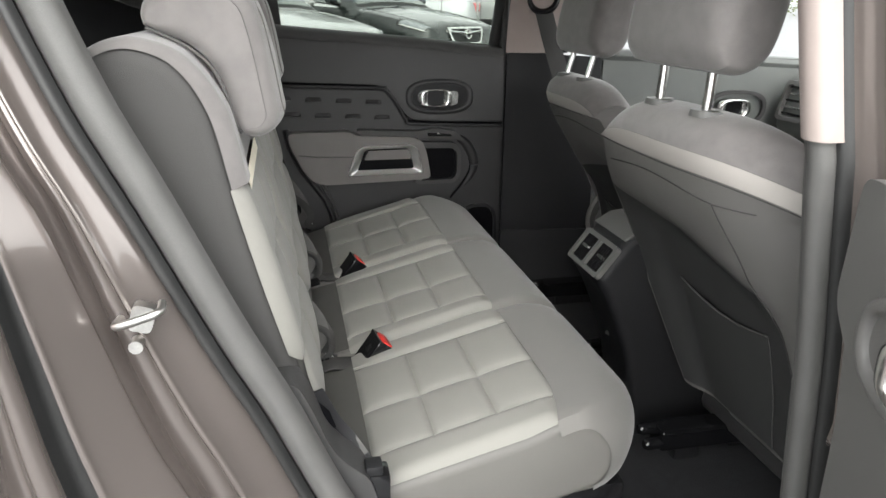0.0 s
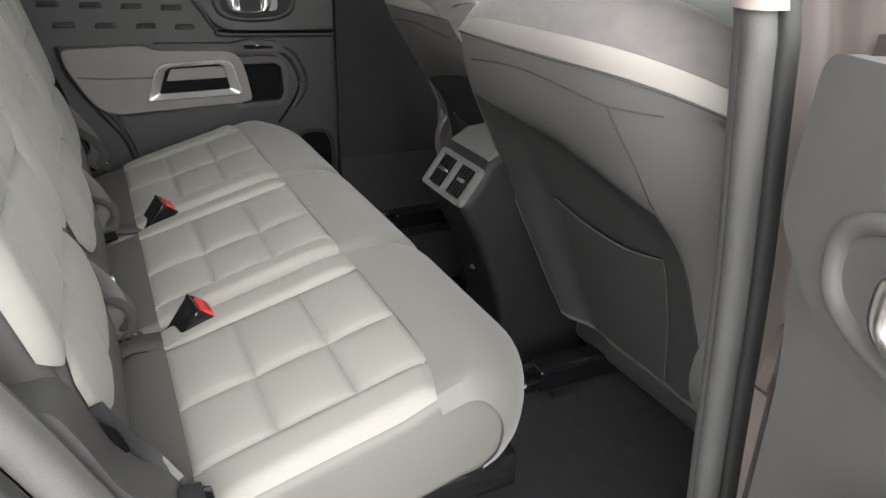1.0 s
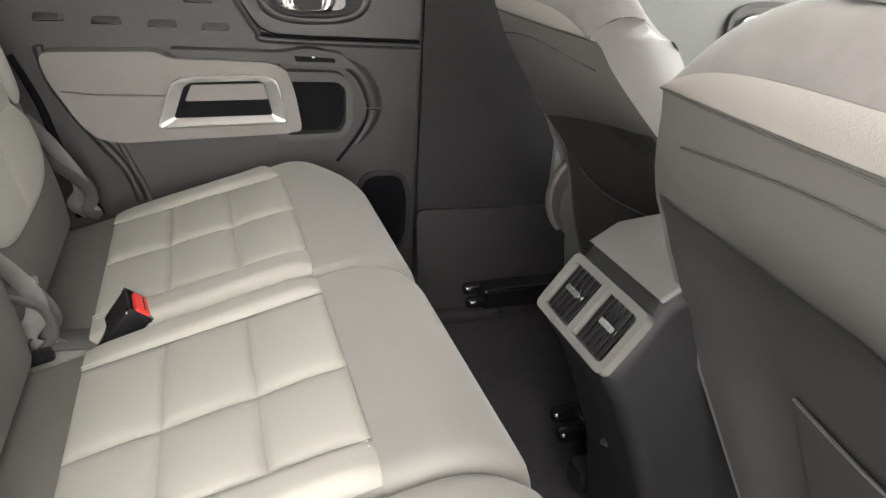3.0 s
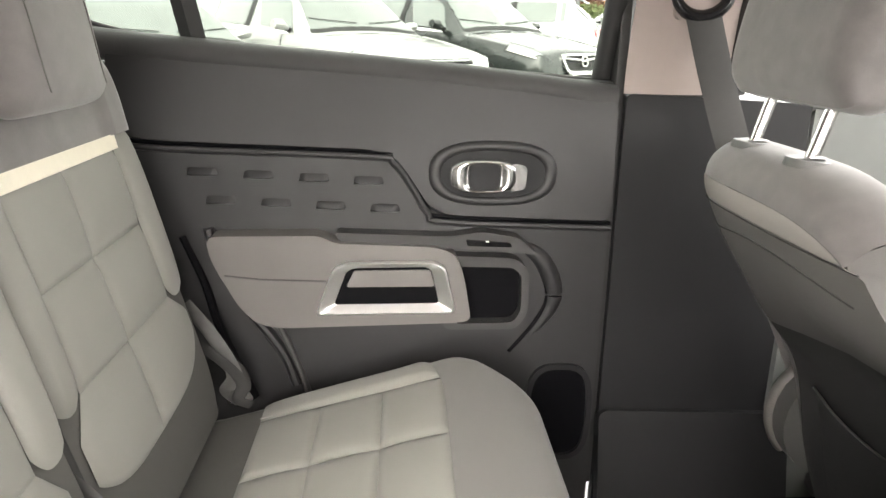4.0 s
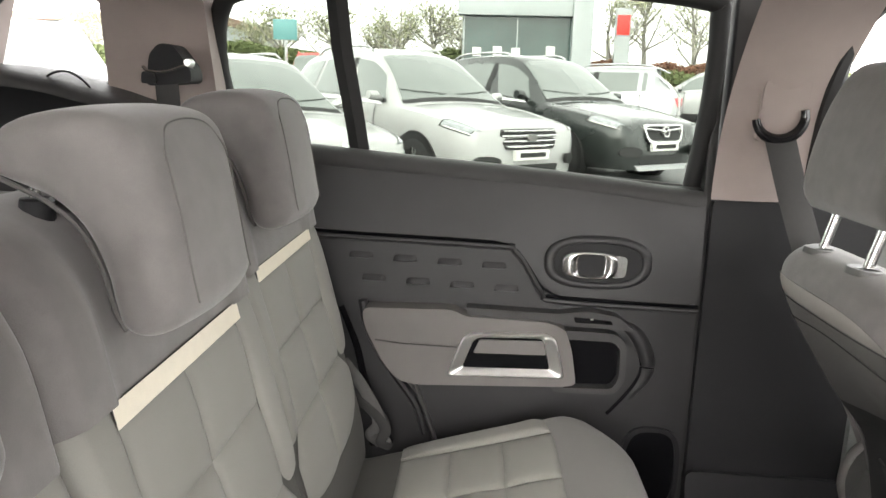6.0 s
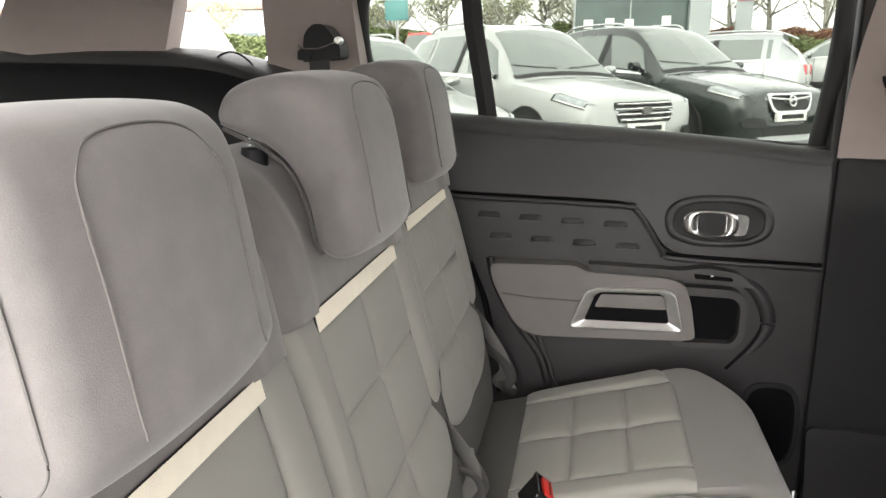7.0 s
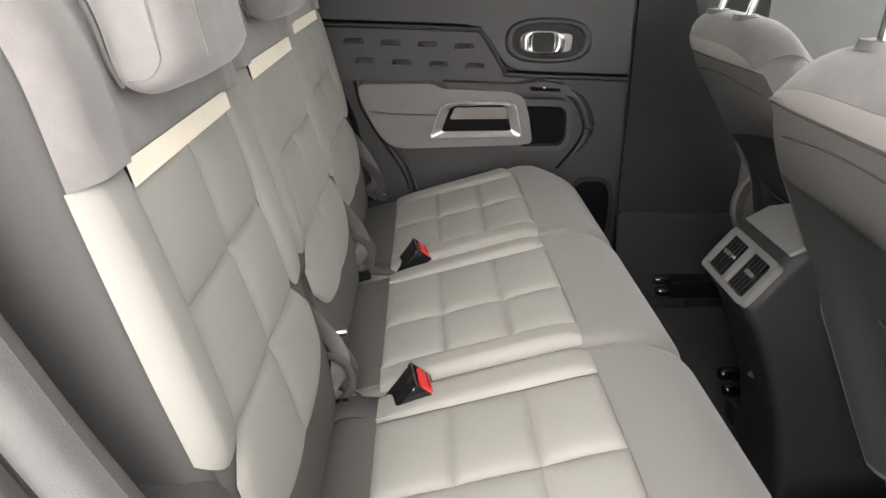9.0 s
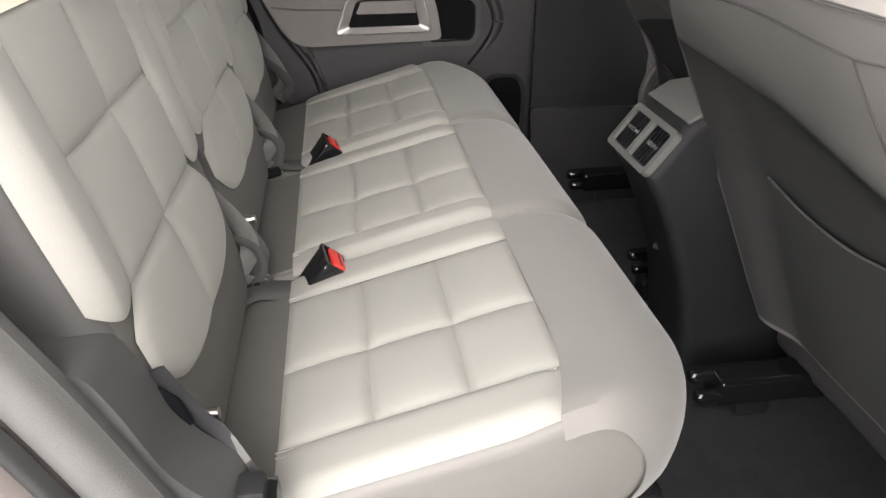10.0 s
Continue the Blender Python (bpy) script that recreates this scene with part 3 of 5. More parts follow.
# ---- front seats ----
# how wide the inner half of the back is at each height
WAIST = ((0.54, 0.60, 0.66, 0.72, 0.78, 0.85, 0.90, 0.935, 0.98, 1.03), (0.66, 0.80, 0.94, 1.07, 1.13, 1.10, 1.02, 0.92, 0.79, 0.715))
def front_seat(cy, dx, dz, hx, hy, label):
    seat = thing("front_seat_unit", (1.25 + dx, cy, FLOOR), label, "car seat", "front seats")
    HW = 0.262
    out = -1 if cy < 0 else 1
    rear = [(1.096, 0.555), (1.090, 0.578), (1.084, 0.60), (1.062, 0.69), (1.038, 0.768), (0.985, 0.87), (0.930, 0.955), (0.908, 1.00), (0.900, 1.028), (0.908, 1.052), (0.935, 1.068), (0.975, 1.068), (1.005, 1.04), (1.03, 0.98), (1.07, 0.87), (1.14, 0.72), (1.20, 0.58), (1.22, 0.52)]
    at, find = profile(rear)

    def fn(s, a, off=0.0):
        p, n = at(s)
        n = -n if n.x > 0 and s < 0.4 else n
        k = abs(a)
        drop = (0.040 * k ** 4 * max(0.0, min(1.0, (p.z - 0.965) / 0.03)) if a * out > 0 else 0.045 * k ** 4 * max(0.0, min(1.0, (p.z - 1.0) / 0.05))) - dz
        if a * out > 0:
            width = HW * float(np.interp(p.z, (0.545, 0.66, 0.78, 0.90, 0.97, 1.06), (0.54, 0.725, 0.75, 0.80, 0.79, 0.745)))
        else:
            width = HW * float(np.interp(p.z, WAIST[0], WAIST[1]))
        pull = (0.105 if a * out > 0 else 0.012) * k ** 3.2
        e = min(1.0, max(0.0, (s - 0.42) / 0.16))
        back = 1.0 - 1.3 * e * e * (3 - 2 * e)
        # the knee hollow in the middle of the back
        w = a * out if a * out < 0 else 0.735 * a * out
        hz = min(1.0, max(0.0, (0.935 - 0.10 * max(0.0, w + 0.3) - p.z) / 0.09)) if s < 0.45 else 0.0
        hollow = 0.034 * hz * hz * (3 - 2 * hz) / (1 + abs((w + 0.22) / 0.60) ** 8)
        q = p + n * off + Vector((hollow, 0, 0))
        return Vector((q.x + dx + pull * back, cy + a * width, q.z - drop))

    def piece(name, s0, s1, a0, a1, mat, label="", off=0.0, nu=24, nv=32):
        return part(name, sheet(lambda u, v: fn(s0 + (s1 - s0) * u, a0 + (a1 - a0) * v, off), nu, nv), mat, seat, label)
    def at_z(z):
        return min((abs(at(k / 800)[0].z - z), k / 800) for k in range(405))[1]
    sb0, sb1, ss = at_z(1.003), at_z(1.029), at_z(0.966)
    shell = piece("back_shell", 0.0, sb0, -1, 1, SHELL_HIDE, "charcoal hide back")
    piece("shoulder_band", sb0, sb1, -1, 1, FRONT_BAND, "light grey band", 0.001, 6)
    piece("shoulder", sb1, 0.60, -1, 1, UPPER_CLOTH, "mottled grey cloth top")
    piece("backrest", 0.60, 1.0, -1, 1, UPPER_CLOTH)
    for sgn in (-1, 1):
        def side(u, v, sgn=sgn):
            a, b = fn(0.5 * u, sgn), fn(1.0 - 0.5 * u, sgn)
            return a.lerp(b, v) + Vector((0, sgn * 0.012 * math.sin(math.pi * v), 0))
        part("side_bolster", sheet(side, 24, 6), SHELL_HIDE, seat)
    # sewn seams of the back
    line = [fn(sb0 - 0.002, -1 + 2 * k / 40, 0.002) for k in range(41)]
    part("seam", tube(line, 0.0008, 5), STITCH_DARK, shell)
    line = [fn(ss - (ss - at_z(0.83)) * k / 16, out * (0.455 + 0.02 * k / 16), 0.001) for k in range(17)]
    line += [fn(at_z(0.83) - (at_z(0.83) - 0.02) * k / 20, out * (0.475 + 0.19 * (k / 20) ** 1.3), 0.001) for k in range(1, 21)]
    part("seam", tube(line, 0.0008, 5), STITCH_DARK, shell)
    line = [fn(ss, out * (0.455 + 0.25 * k / 12), 0.001) for k in range(13)]
    part("seam", tube(line, 0.0008, 5), STITCH_DARK, shell)
    line = [fn(ss + 0.012 * math.sin(math.pi * k / 24), out * (0.455 - 1.30 * k / 24), 0.001) for k in range(25)]
    part("seam", tube(line, 0.0009, 5), STITCH_DARK, shell)
    # the near-black panel over the knee hollow
    s83, s86, s93 = at_z(0.83), at_z(0.858), at_z(0.925)
    def hollow_panel(u, v):
        s = 0.006 + (s86 - 0.006) * u
        edge = 0.470 + 0.19 * (min(max(0.0, s83 - s), s83 - 0.02) / (s83 - 0.02)) ** 1.3
        return fn(s + (s93 - s86) * u ** 3 * (v - 0.25), out * (edge - (edge + 0.965) * v), 0.0014)
    part("hollow_panel", sheet(hollow_panel, 32, 24), BACK_PANEL, seat, "near-black panel")
    # the map pocket
    p0, p1 = at_z(0.565), at_z(0.764)
    pa, pb = -0.31 * -out, 0.58 * -out
    pk = part("map_pocket", sheet(lambda u, v: fn(p0 + (p1 - p0) * u - 0.009 * math.sin(math.pi * v) * u, pa + (pb - pa) * v, 0.005 + 0.006 * u * math.sin(math.pi * v)), 16, 20), BACK_PANEL, seat, "stretched map pocket")
    line = [fn(p1 - 0.009 * math.sin(math.pi * k / 24), pa + (pb - pa) * k / 24, 0.006 + 0.006 * math.sin(math.pi * k / 24)) for k in range(25)]
    part("hem", tube(line, 0.0020, 6), STITCH_DARK, pk)
    for a in (pa, pb):
        line = [fn(p0 + (p1 - p0) * k / 12, a, 0.004) for k in range(13)]
        part("seam", tube(line, 0.0010, 5), STITCH_DARK, pk)
    # head restraint
    hr = [(0.940, 1.122), (0.926, 1.146), (0.928, 1.19), (0.942, 1.25), (0.966, 1.300), (0.995, 1.318), (1.022, 1.306), (1.032, 1.26), (1.022, 1.18), (1.006, 1.135), (0.974, 1.116)]
    rest = part("head_restraint", pillow([(x + dx + hx, z + dz) for x, z in fill(hr + hr[:1], 5)[:-1]], cy + hy - 0.117, cy + hy + 0.117, 0.028, 6), UPPER_CLOTH, seat, "mottled grey cloth")
    part("seam", tube([(0.9268 + dx + hx, cy + hy - 0.088 + 0.176 * k / 8, 1.160 + dz) for k in range(9)], 0.0011, 5), REST_SIDE, rest)
    for sgn in (-1, 1):
        part("post", tube([(0.940 + dx, cy + hy + sgn * 0.058, 1.05 + dz), (0.966 + dx + hx, cy + hy + sgn * 0.058, 1.15 + dz)], 0.0065, 12), CHROME, rest)
        part("collar", tube([(0.943 + dx, cy + hy + sgn * 0.058, 1.062 + dz), (0.944 + dx, cy + hy + sgn * 0.058, 1.0705 + dz), (0.944 + dx, cy + hy + sgn * 0.058, 1.0725 + dz)], [0.023, 0.022, 0.016], 18), VENT_GREY, rest)
    # cushion and rails
    ry = cy + out * 0.155
    part("recliner_cover", tube([(1.165 + dx, ry - out * 0.03, 0.640), (1.165 + dx, ry + out * 0.012, 0.640), (1.165 + dx, ry + out * 0.022, 0.640), (1.165 + dx, ry + out * 0.03, 0.640)], [0.087, 0.087, 0.080, 0.064], 24, up=(1, 0, 0)), VENT_GREY, seat, "grey curved recliner cover")
    hoop = [Vector((1.165 + dx + 0.084 * math.cos(a), ry + out * 0.012, 0.640 + 0.084 * math.sin(a))) for a in [math.pi * (0.25 + 1.0 * k / 24) for k in range(25)]]
    part("recliner_rim", tube(hoop, 0.010, 10, 1.0, (0, 1, 0)), ARM_HIDE, seat, "pale rim of the recliner cover")
    part("cushion", pillow(rounded([(1.19 + dx, 0.47), (1.62 + dx, 0.50), (1.66 + dx, 0.66), (1.22 + dx, 0.62)], 0.05), cy - 0.20, cy + 0.20, 0.05), SHELL_HIDE, seat)
    part("side_cover", pillow(rounded([(1.20 + dx, 0.44), (1.58 + dx, 0.44), (1.60 + dx, 0.52), (1.22 + dx, 0.54)], 0.03), cy - 0.27, cy + 0.27, 0.02), MID_PLASTIC, seat)
    for sgn in (-1, 1):
        ry = cy + sgn * 0.195
        rail = part("rail", box((1.075 + dx * 0.3, ry - 0.024, FLOOR + 0.030), (1.65, ry + 0.024, FLOOR + 0.072), 0.008, 3), GLOSS_BLACK, seat, "black steel rail")
        for k in (-1, 1):
            part("rail_tip", tube([(1.046 + dx * 0.3, ry + k * 0.013, FLOOR + 0.052 + 0.008 * k), (1.052 + dx * 0.3, ry + k * 0.013, FLOOR + 0.052 + 0.008 * k), (1.10 + dx * 0.3, ry + k * 0.013, FLOOR + 0.054 + 0.008 * k)], [0.008, 0.0115, 0.0115], 12, up=(0, 1, 0)), GLOSS_BLACK, rail)
        part("rail_foot", box((1.11 + dx * 0.3, ry - 0.016, FLOOR + 0.003), (1.16 + dx * 0.3, ry + 0.016, FLOOR + 0.034), 0.004), DARK_PLASTIC, rail)
        part("riser", box((1.22 + dx, cy + sgn * 0.195 - 0.015, FLOOR + 0.02), (1.55 + dx, cy + sgn * 0.195 + 0.015, 0.45), 0.004), DARK_PLASTIC, seat)
    return seat


front_seat(-0.370, 0.0, 0.0, -0.022, 0.014, "charcoal hide driver seat seen from behind with map pocket")
front_seat(0.370, 0.15, -0.030, 0.0, 0.0, "charcoal hide front passenger seat seen from behind")

# ---- far rear door ----
PLAN = FAR_SIDE
def on_door(y):
    def f(a, b, d):
        return Vector((a, y - d + (0.0 if b < 1.0 else (b - 1.0) * 0.16), b))
    return f


GROOVE = [(0.28, 1.014), (0.36, 1.006), (0.665, 0.996), (0.702, 0.987), (0.727, 0.956), (0.757, 0.908), (0.787, 0.893), (1.048, 0.884)]
door = thing("rear_door", (0.68, 0.80, 0.36), "closed rear car door with dark trim and grey armrest", "car door")
part("door_shell", box((0.28, 0.80, 0.26), (1.053, 0.87, 1.10), 0.01), BLACK_RUBBER, door)
upper = GROOVE + [(1.048, 1.076), (0.80, 1.103), (0.50, 1.126), (0.28, 1.144)]
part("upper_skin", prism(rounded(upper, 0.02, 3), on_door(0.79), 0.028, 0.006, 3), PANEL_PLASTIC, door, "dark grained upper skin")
# soft roll under the window
line = smoothed([(0.22, 0.806, 1.150), (0.30, 0.806, 1.140), (0.50, 0.806, 1.123), (0.80, 0.804, 1.099), (1.048, 0.800, 1.071)], 8)
# paler than the skins: the window's light is put into its colour
part("sill_roll", tube(line, 0.028, 14, 0.85), MID_PLASTIC, door)
lower = [(0.28, 0.28), (1.03, 0.28), (1.048, 0.33), (1.048, 0.880)] + [(x, z - 0.006) for x, z in reversed(GROOVE[:-1])]
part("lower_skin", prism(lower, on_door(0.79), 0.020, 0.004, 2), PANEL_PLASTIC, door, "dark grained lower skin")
gl = smoothed([(x, 0.765, z - 0.004) for x, z in GROOVE], 4)
# a near-black line draws the shade in the trim groove
part("groove_shade", tube(gl, 0.0035, 6), RECESS_SHADE, door)
part("groove_bead", tube([p + Vector((0, -0.001, -0.008)) for p in gl], 0.0055, 8), PANEL_PLASTIC, door)
# embossed dashes
for k in range(4):
    for row, (x0, z0) in enumerate(((0.411, 0.958), (0.437, 0.914))):
        x, z = x0 + 0.0845 * k - 0.001 * row, z0 - 0.004 * k
        o = [(x - 0.024, z - 0.0065), (x + 0.024, z - 0.0075), (x + 0.021, z + 0.006), (x - 0.021, z + 0.007)]
        f = on_door(0.770)
        face = [[f(*(Vector(o[0]).lerp(Vector(o[1]), u / 8) + (Vector(o[3]).lerp(Vector(o[2]), u / 8) - Vector(o[0]).lerp(Vector(o[1]), u / 8)) * v / 5), 0.0075 * max(0.0, 1 - v / 5) ** 0.8 * min(1.0, min(u, 8 - u) / 1.2) if v else 0.0) for u in range(9)] for v in range(6)]
        face = [[f(p.x, p.y, -0.001) for p in [Vector(o[0]).lerp(Vector(o[1]), u / 8) for u in range(9)]]] + face[1:2] + face[1:]
        part("embossed_dash", loft(face, closed=False), PANEL_PLASTIC, door)
# handle in its oval dish


def oval(cx, cz, hx, hz, n=40, power=2.6):
    out = []
    for k in range(n):
        a = 2 * math.pi * k / n
        c, s = math.cos(a), math.sin(a)
        out.append((cx + hx * math.copysign(abs(c) ** (2 / power), c), cz + hz * math.copysign(abs(s) ** (2 / power), s)))
    return out


dish = part("handle_dish", rim(oval(0.857, 0.959, 0.100, 0.051), oval(0.857, 0.959, 0.080, 0.036), on_door(0.764), 0.007), PANEL_PLASTIC, door, "raised oval rim")
part("dish_floor", prism(oval(0.857, 0.959, 0.084, 0.038), on_door(0.766), 0.005, 0), DARK_PLASTIC, dish)
hand = part("door_handle", rim(oval(0.842, 0.957, 0.055, 0.027, 40, 3.0), oval(0.843, 0.957, 0.022, 0.0195, 40, 4), on_door(0.762), 0.016, 0.004, 10), CHROME, door, "satin chrome pull handle")
part("handle_well", prism(oval(0.843, 0.957, 0.026, 0.022, 40, 4), on_door(0.762), 0.008, 0), DARK_PLASTIC, hand)
part("handle_paddle", prism(rounded([(0.880, 0.934), (0.906, 0.938), (0.908, 0.975), (0.882, 0.979)], 0.009), on_door(0.762), 0.017, 0.005, 3), CHROME, hand)
# armrest
arm = [(0.418, 0.866), (0.590, 0.868), (0.612, 0.856), (0.77, 0.850), (0.800, 0.838), (0.814, 0.800), (0.826, 0.728), (0.800, 0.724), (0.52, 0.716), (0.488, 0.724), (0.462, 0.752), (0.424, 0.828)]
part("armrest", prism(rounded(arm, 0.022, 4), on_door(0.775), 0.047, 0.014, 4), ARM_HIDE, door, "soft grey armrest")
part("armrest_seam", tube([(0.445, 0.7215, 0.806), (0.50, 0.7215, 0.800), (0.60, 0.7215, 0.797)], 0.0016, 5), REST_SIDE, door)
outer = rounded([(0.582, 0.744), (0.800, 0.747), (0.783, 0.820), (0.765, 0.830), (0.632, 0.828), (0.610, 0.818)], 0.010)
inner = rounded([(0.610, 0.758), (0.774, 0.760), (0.762, 0.815), (0.752, 0.820), (0.642, 0.818), (0.630, 0.812)], 0.006)
grip = part("pull_grip", funnel(outer, inner, on_door(0.724), 0.010, -0.001), SATIN, door, "satin chrome grip surround")
# flat black plate: the dark of the grip's hollow is in its colour
part("grip_well_shade", prism(inner, on_door(0.728), 0.003, 0), RECESS_SHADE, grip)
part("grip_back", prism(rounded([(0.630, 0.787), (0.767, 0.788), (0.760, 0.815), (0.642, 0.814)], 0.004), on_door(0.7255), 0.003, 0.001), ARM_HIDE, grip)
# bin in front of the armrest, and the dark surround
part("switch_ledge", prism(rounded([(0.612, 0.870), (0.79, 0.864), (0.84, 0.872), (0.90, 0.862), (0.93, 0.835), (0.80, 0.845), (0.62, 0.855)], 0.008), on_door(0.775), 0.036, 0.005), MID_PLASTIC, door)
part("window_switch", prism(rounded([(0.815, 0.860), (0.885, 0.855), (0.888, 0.848), (0.818, 0.850)], 0.003), on_door(0.740), 0.005, 0.001), GLOSS_BLACK, door)
part("switch_mark", prism(rounded([(0.846, 0.8565), (0.851, 0.8562), (0.851, 0.8585), (0.846, 0.8588)], 0.0005), on_door(0.7352), 0.001, 0), PLATE_WHITE, door)
cup = rounded([(0.800, 0.716), (0.896, 0.718), (0.908, 0.738), (0.907, 0.798), (0.893, 0.812), (0.795, 0.814)], 0.010)
big = rounded([(0.782, 0.706), (0.902, 0.706), (0.920, 0.734), (0.919, 0.806), (0.898, 0.828), (0.780, 0.832)], 0.014)
bin_ = part("door_bin", prism(big, on_door(0.775), 0.032, 0.006, 3, cup), MID_PLASTIC, door)
# the bin has no depth; a black plate paints its shaded inside
part("bin_well", prism(cup, on_door(0.7685), 0.002, 0), RECESS_SHADE, bin_)
line = smoothed([(0.890, 0.778, 0.846), (0.915, 0.778, 0.838), (0.942, 0.778, 0.818), (0.962, 0.778, 0.780), (0.966, 0.778, 0.745), (0.948, 0.778, 0.707), (0.916, 0.778, 0.665), (0.880, 0.778, 0.622)], 8)
part("contour_ridge", tube(line, [0.008 + 0.009 * math.sin(math.pi * min(1.0, 1.25 * k / (len(line) - 1))) for k in range(len(line))], 12), PANEL_PLASTIC, door)
# shadow line on the inner side of the ridge, as a black tube
part("contour_shade", tube([p + Vector((-0.012, -0.006, 0.0)) for p in line[20:-6]], 0.0042, 8), RECESS_SHADE, door)
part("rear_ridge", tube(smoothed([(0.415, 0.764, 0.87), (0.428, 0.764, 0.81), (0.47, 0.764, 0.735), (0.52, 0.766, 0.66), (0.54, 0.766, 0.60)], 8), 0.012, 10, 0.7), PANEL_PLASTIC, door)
# black tube painting the shade of the gap behind the door trim
part("rear_gap_shade", tube(smoothed([(0.372, 0.775, 0.855), (0.402, 0.772, 0.775), (0.420, 0.770, 0.700), (0.470, 0.768, 0.575)], 6), 0.010, 8, 0.7), RECESS_SHADE, door)
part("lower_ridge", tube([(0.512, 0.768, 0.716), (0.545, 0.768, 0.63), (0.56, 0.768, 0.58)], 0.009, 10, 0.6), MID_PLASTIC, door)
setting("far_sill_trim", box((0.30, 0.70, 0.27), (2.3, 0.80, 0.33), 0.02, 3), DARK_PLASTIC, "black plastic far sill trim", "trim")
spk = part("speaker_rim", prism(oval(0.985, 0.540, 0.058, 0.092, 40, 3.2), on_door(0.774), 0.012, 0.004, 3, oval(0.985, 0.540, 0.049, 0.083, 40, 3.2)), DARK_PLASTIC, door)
# plain black oval for the shaded recess inside the rim
part("speaker_recess_shade", prism(oval(0.985, 0.540, 0.050, 0.084, 40, 3.2), on_door(0.774), 0.005, 0), RECESS_SHADE, spk)


def win(x, z):
    """Where the window plane lies."""
    return Vector((x, 0.83 - 0.30 * (z - 1.12), z))


# window frame, divider and panes
edge = [(1.035, 1.088), (1.040, 1.25), (1.030, 1.395), (1.005, 1.425), (0.80, 1.443), (0.45, 1.447), (0.22, 1.430), (0.166, 1.395), (0.150, 1.31), (0.162, 1.228), (0.215, 1.182), (0.33, 1.148)]
line = smoothed([win(x, z) for x, z in edge], 5)
slim = [0.017 if p.z > 1.24 or p.x > 0.9 else 0.008 + 0.009 * max(0.0, (p.z - 1.17) / 0.07) for p in line]
part("window_frame", tube(line, slim, 10, 1.0, (0, 1, 0.3)), BLACK_RUBBER, door, "black rubber window surround")
part("window_seal", tube([win(1.035, 1.096), win(0.70, 1.121), win(0.33, 1.148)], 0.006, 8), MID_PLASTIC, door)
dv = [win(0.400, 1.150), win(0.390, 1.24), win(0.378, 1.33), win(0.372, 1.445)]
part("window_divider", tube(dv, 0.019, 4, 0.45, (0, 1, 0.3)), BLACK_RUBBER, door, "black window divider")
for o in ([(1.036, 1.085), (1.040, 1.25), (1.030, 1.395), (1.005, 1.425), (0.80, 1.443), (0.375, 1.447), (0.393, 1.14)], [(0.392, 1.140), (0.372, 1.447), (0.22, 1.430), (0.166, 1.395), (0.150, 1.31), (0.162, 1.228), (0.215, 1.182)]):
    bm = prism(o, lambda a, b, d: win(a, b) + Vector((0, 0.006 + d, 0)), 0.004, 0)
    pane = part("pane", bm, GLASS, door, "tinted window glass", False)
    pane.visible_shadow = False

# ---- far pillars and walls of the car ----
bm = prism(rounded([(1.061, 0.27), (1.36, 0.27), (1.36, 1.07), (1.061, 1.083)], 0.012), lambda a, b, d: Vector((a, 0.80 - d - 0.02 * math.sin(min(1, max(0, (a - 1.05) / 0.3)) * math.pi), b)), 0.02, 0.006, 3)
setting("lower_pillar_trim", bm, DARK_PLASTIC, "black grained plastic lower pillar trim", "pillar trim")
setting("pillar_foot", prism(rounded([(1.059, 0.272), (1.40, 0.272), (1.40, 0.53), (1.059, 0.54)], 0.02), lambda a, b, d: Vector((a, 0.80 - d - 0.25 * (0.54 - b), b)), 0.03, 0.006, 3), DARK_PLASTIC, "black plastic scuff trim at the pillar foot", "pillar trim")
setting("door_gap", box((1.047, 0.792, 0.38), (1.063, 0.86, 1.46), 0.003), BLACK_RUBBER, "black rubber door seal", "seal")
bm = sheet(lambda u, v: Vector((1.058 + (0.155 + 0.05 * v) * u + 0.03 * v * v, 0.785 - 0.10 * v * v - 0.012 * math.sin(math.pi * u), 1.082 + 0.38 * v)), 12, 16)
setting("upper_pillar_trim", bm, BEIGE_TRIM, "pinkish beige upper pillar trim", "pillar trim")
setting("pillar_core", box((1.075, 0.795, 0.40), (1.20, 0.86, 1.45), 0.01), BLACK_RUBBER, "dark body behind the pillar trim", "pillar")

belt = thing("front_belt", (1.15, 0.77, 1.2), "black front seat belt hanging from its pillar loop", "seat belt")
part("height_adjuster", prism(rounded([(1.115, 1.19), (1.195, 1.20), (1.197, 1.305), (1.118, 1.30)], 0.015), lambda a, b, d: Vector((a, 0.772 - d - 0.25 * (b - 1.18) * 0.5, b)), 0.014, 0.004, 3), BEIGE_TRIM, belt, "beige height adjuster")
arc = [Vector((1.150 + 0.042 * math.cos(a), 0.745, 1.236 + 0.040 * math.sin(a))) for a in [radians(188 + 190 * k / 16) for k in range(17)]]
part("belt_loop", tube(arc, [0.007 + 0.003 * math.sin(math.pi * k / 16) for k in range(17)], 10, 1.0, (0, 1, 0)), GLOSS_BLACK, belt, "dark curved belt loop")
part("webbing", tube(smoothed([(1.152, 0.742, 1.200), (1.174, 0.728, 1.12), (1.202, 0.712, 1.03), (1.236, 0.69, 0.93)], 6), 0.026, 8, 0.12, (0, 1, 0)), WEBBING, belt)

# the third pillar and the quarter window
def rear_wall(x, z):
    return Vector((x, 0.715 + 0.10 * (x - 0.0) - 0.14 * (z - 1.2), z))


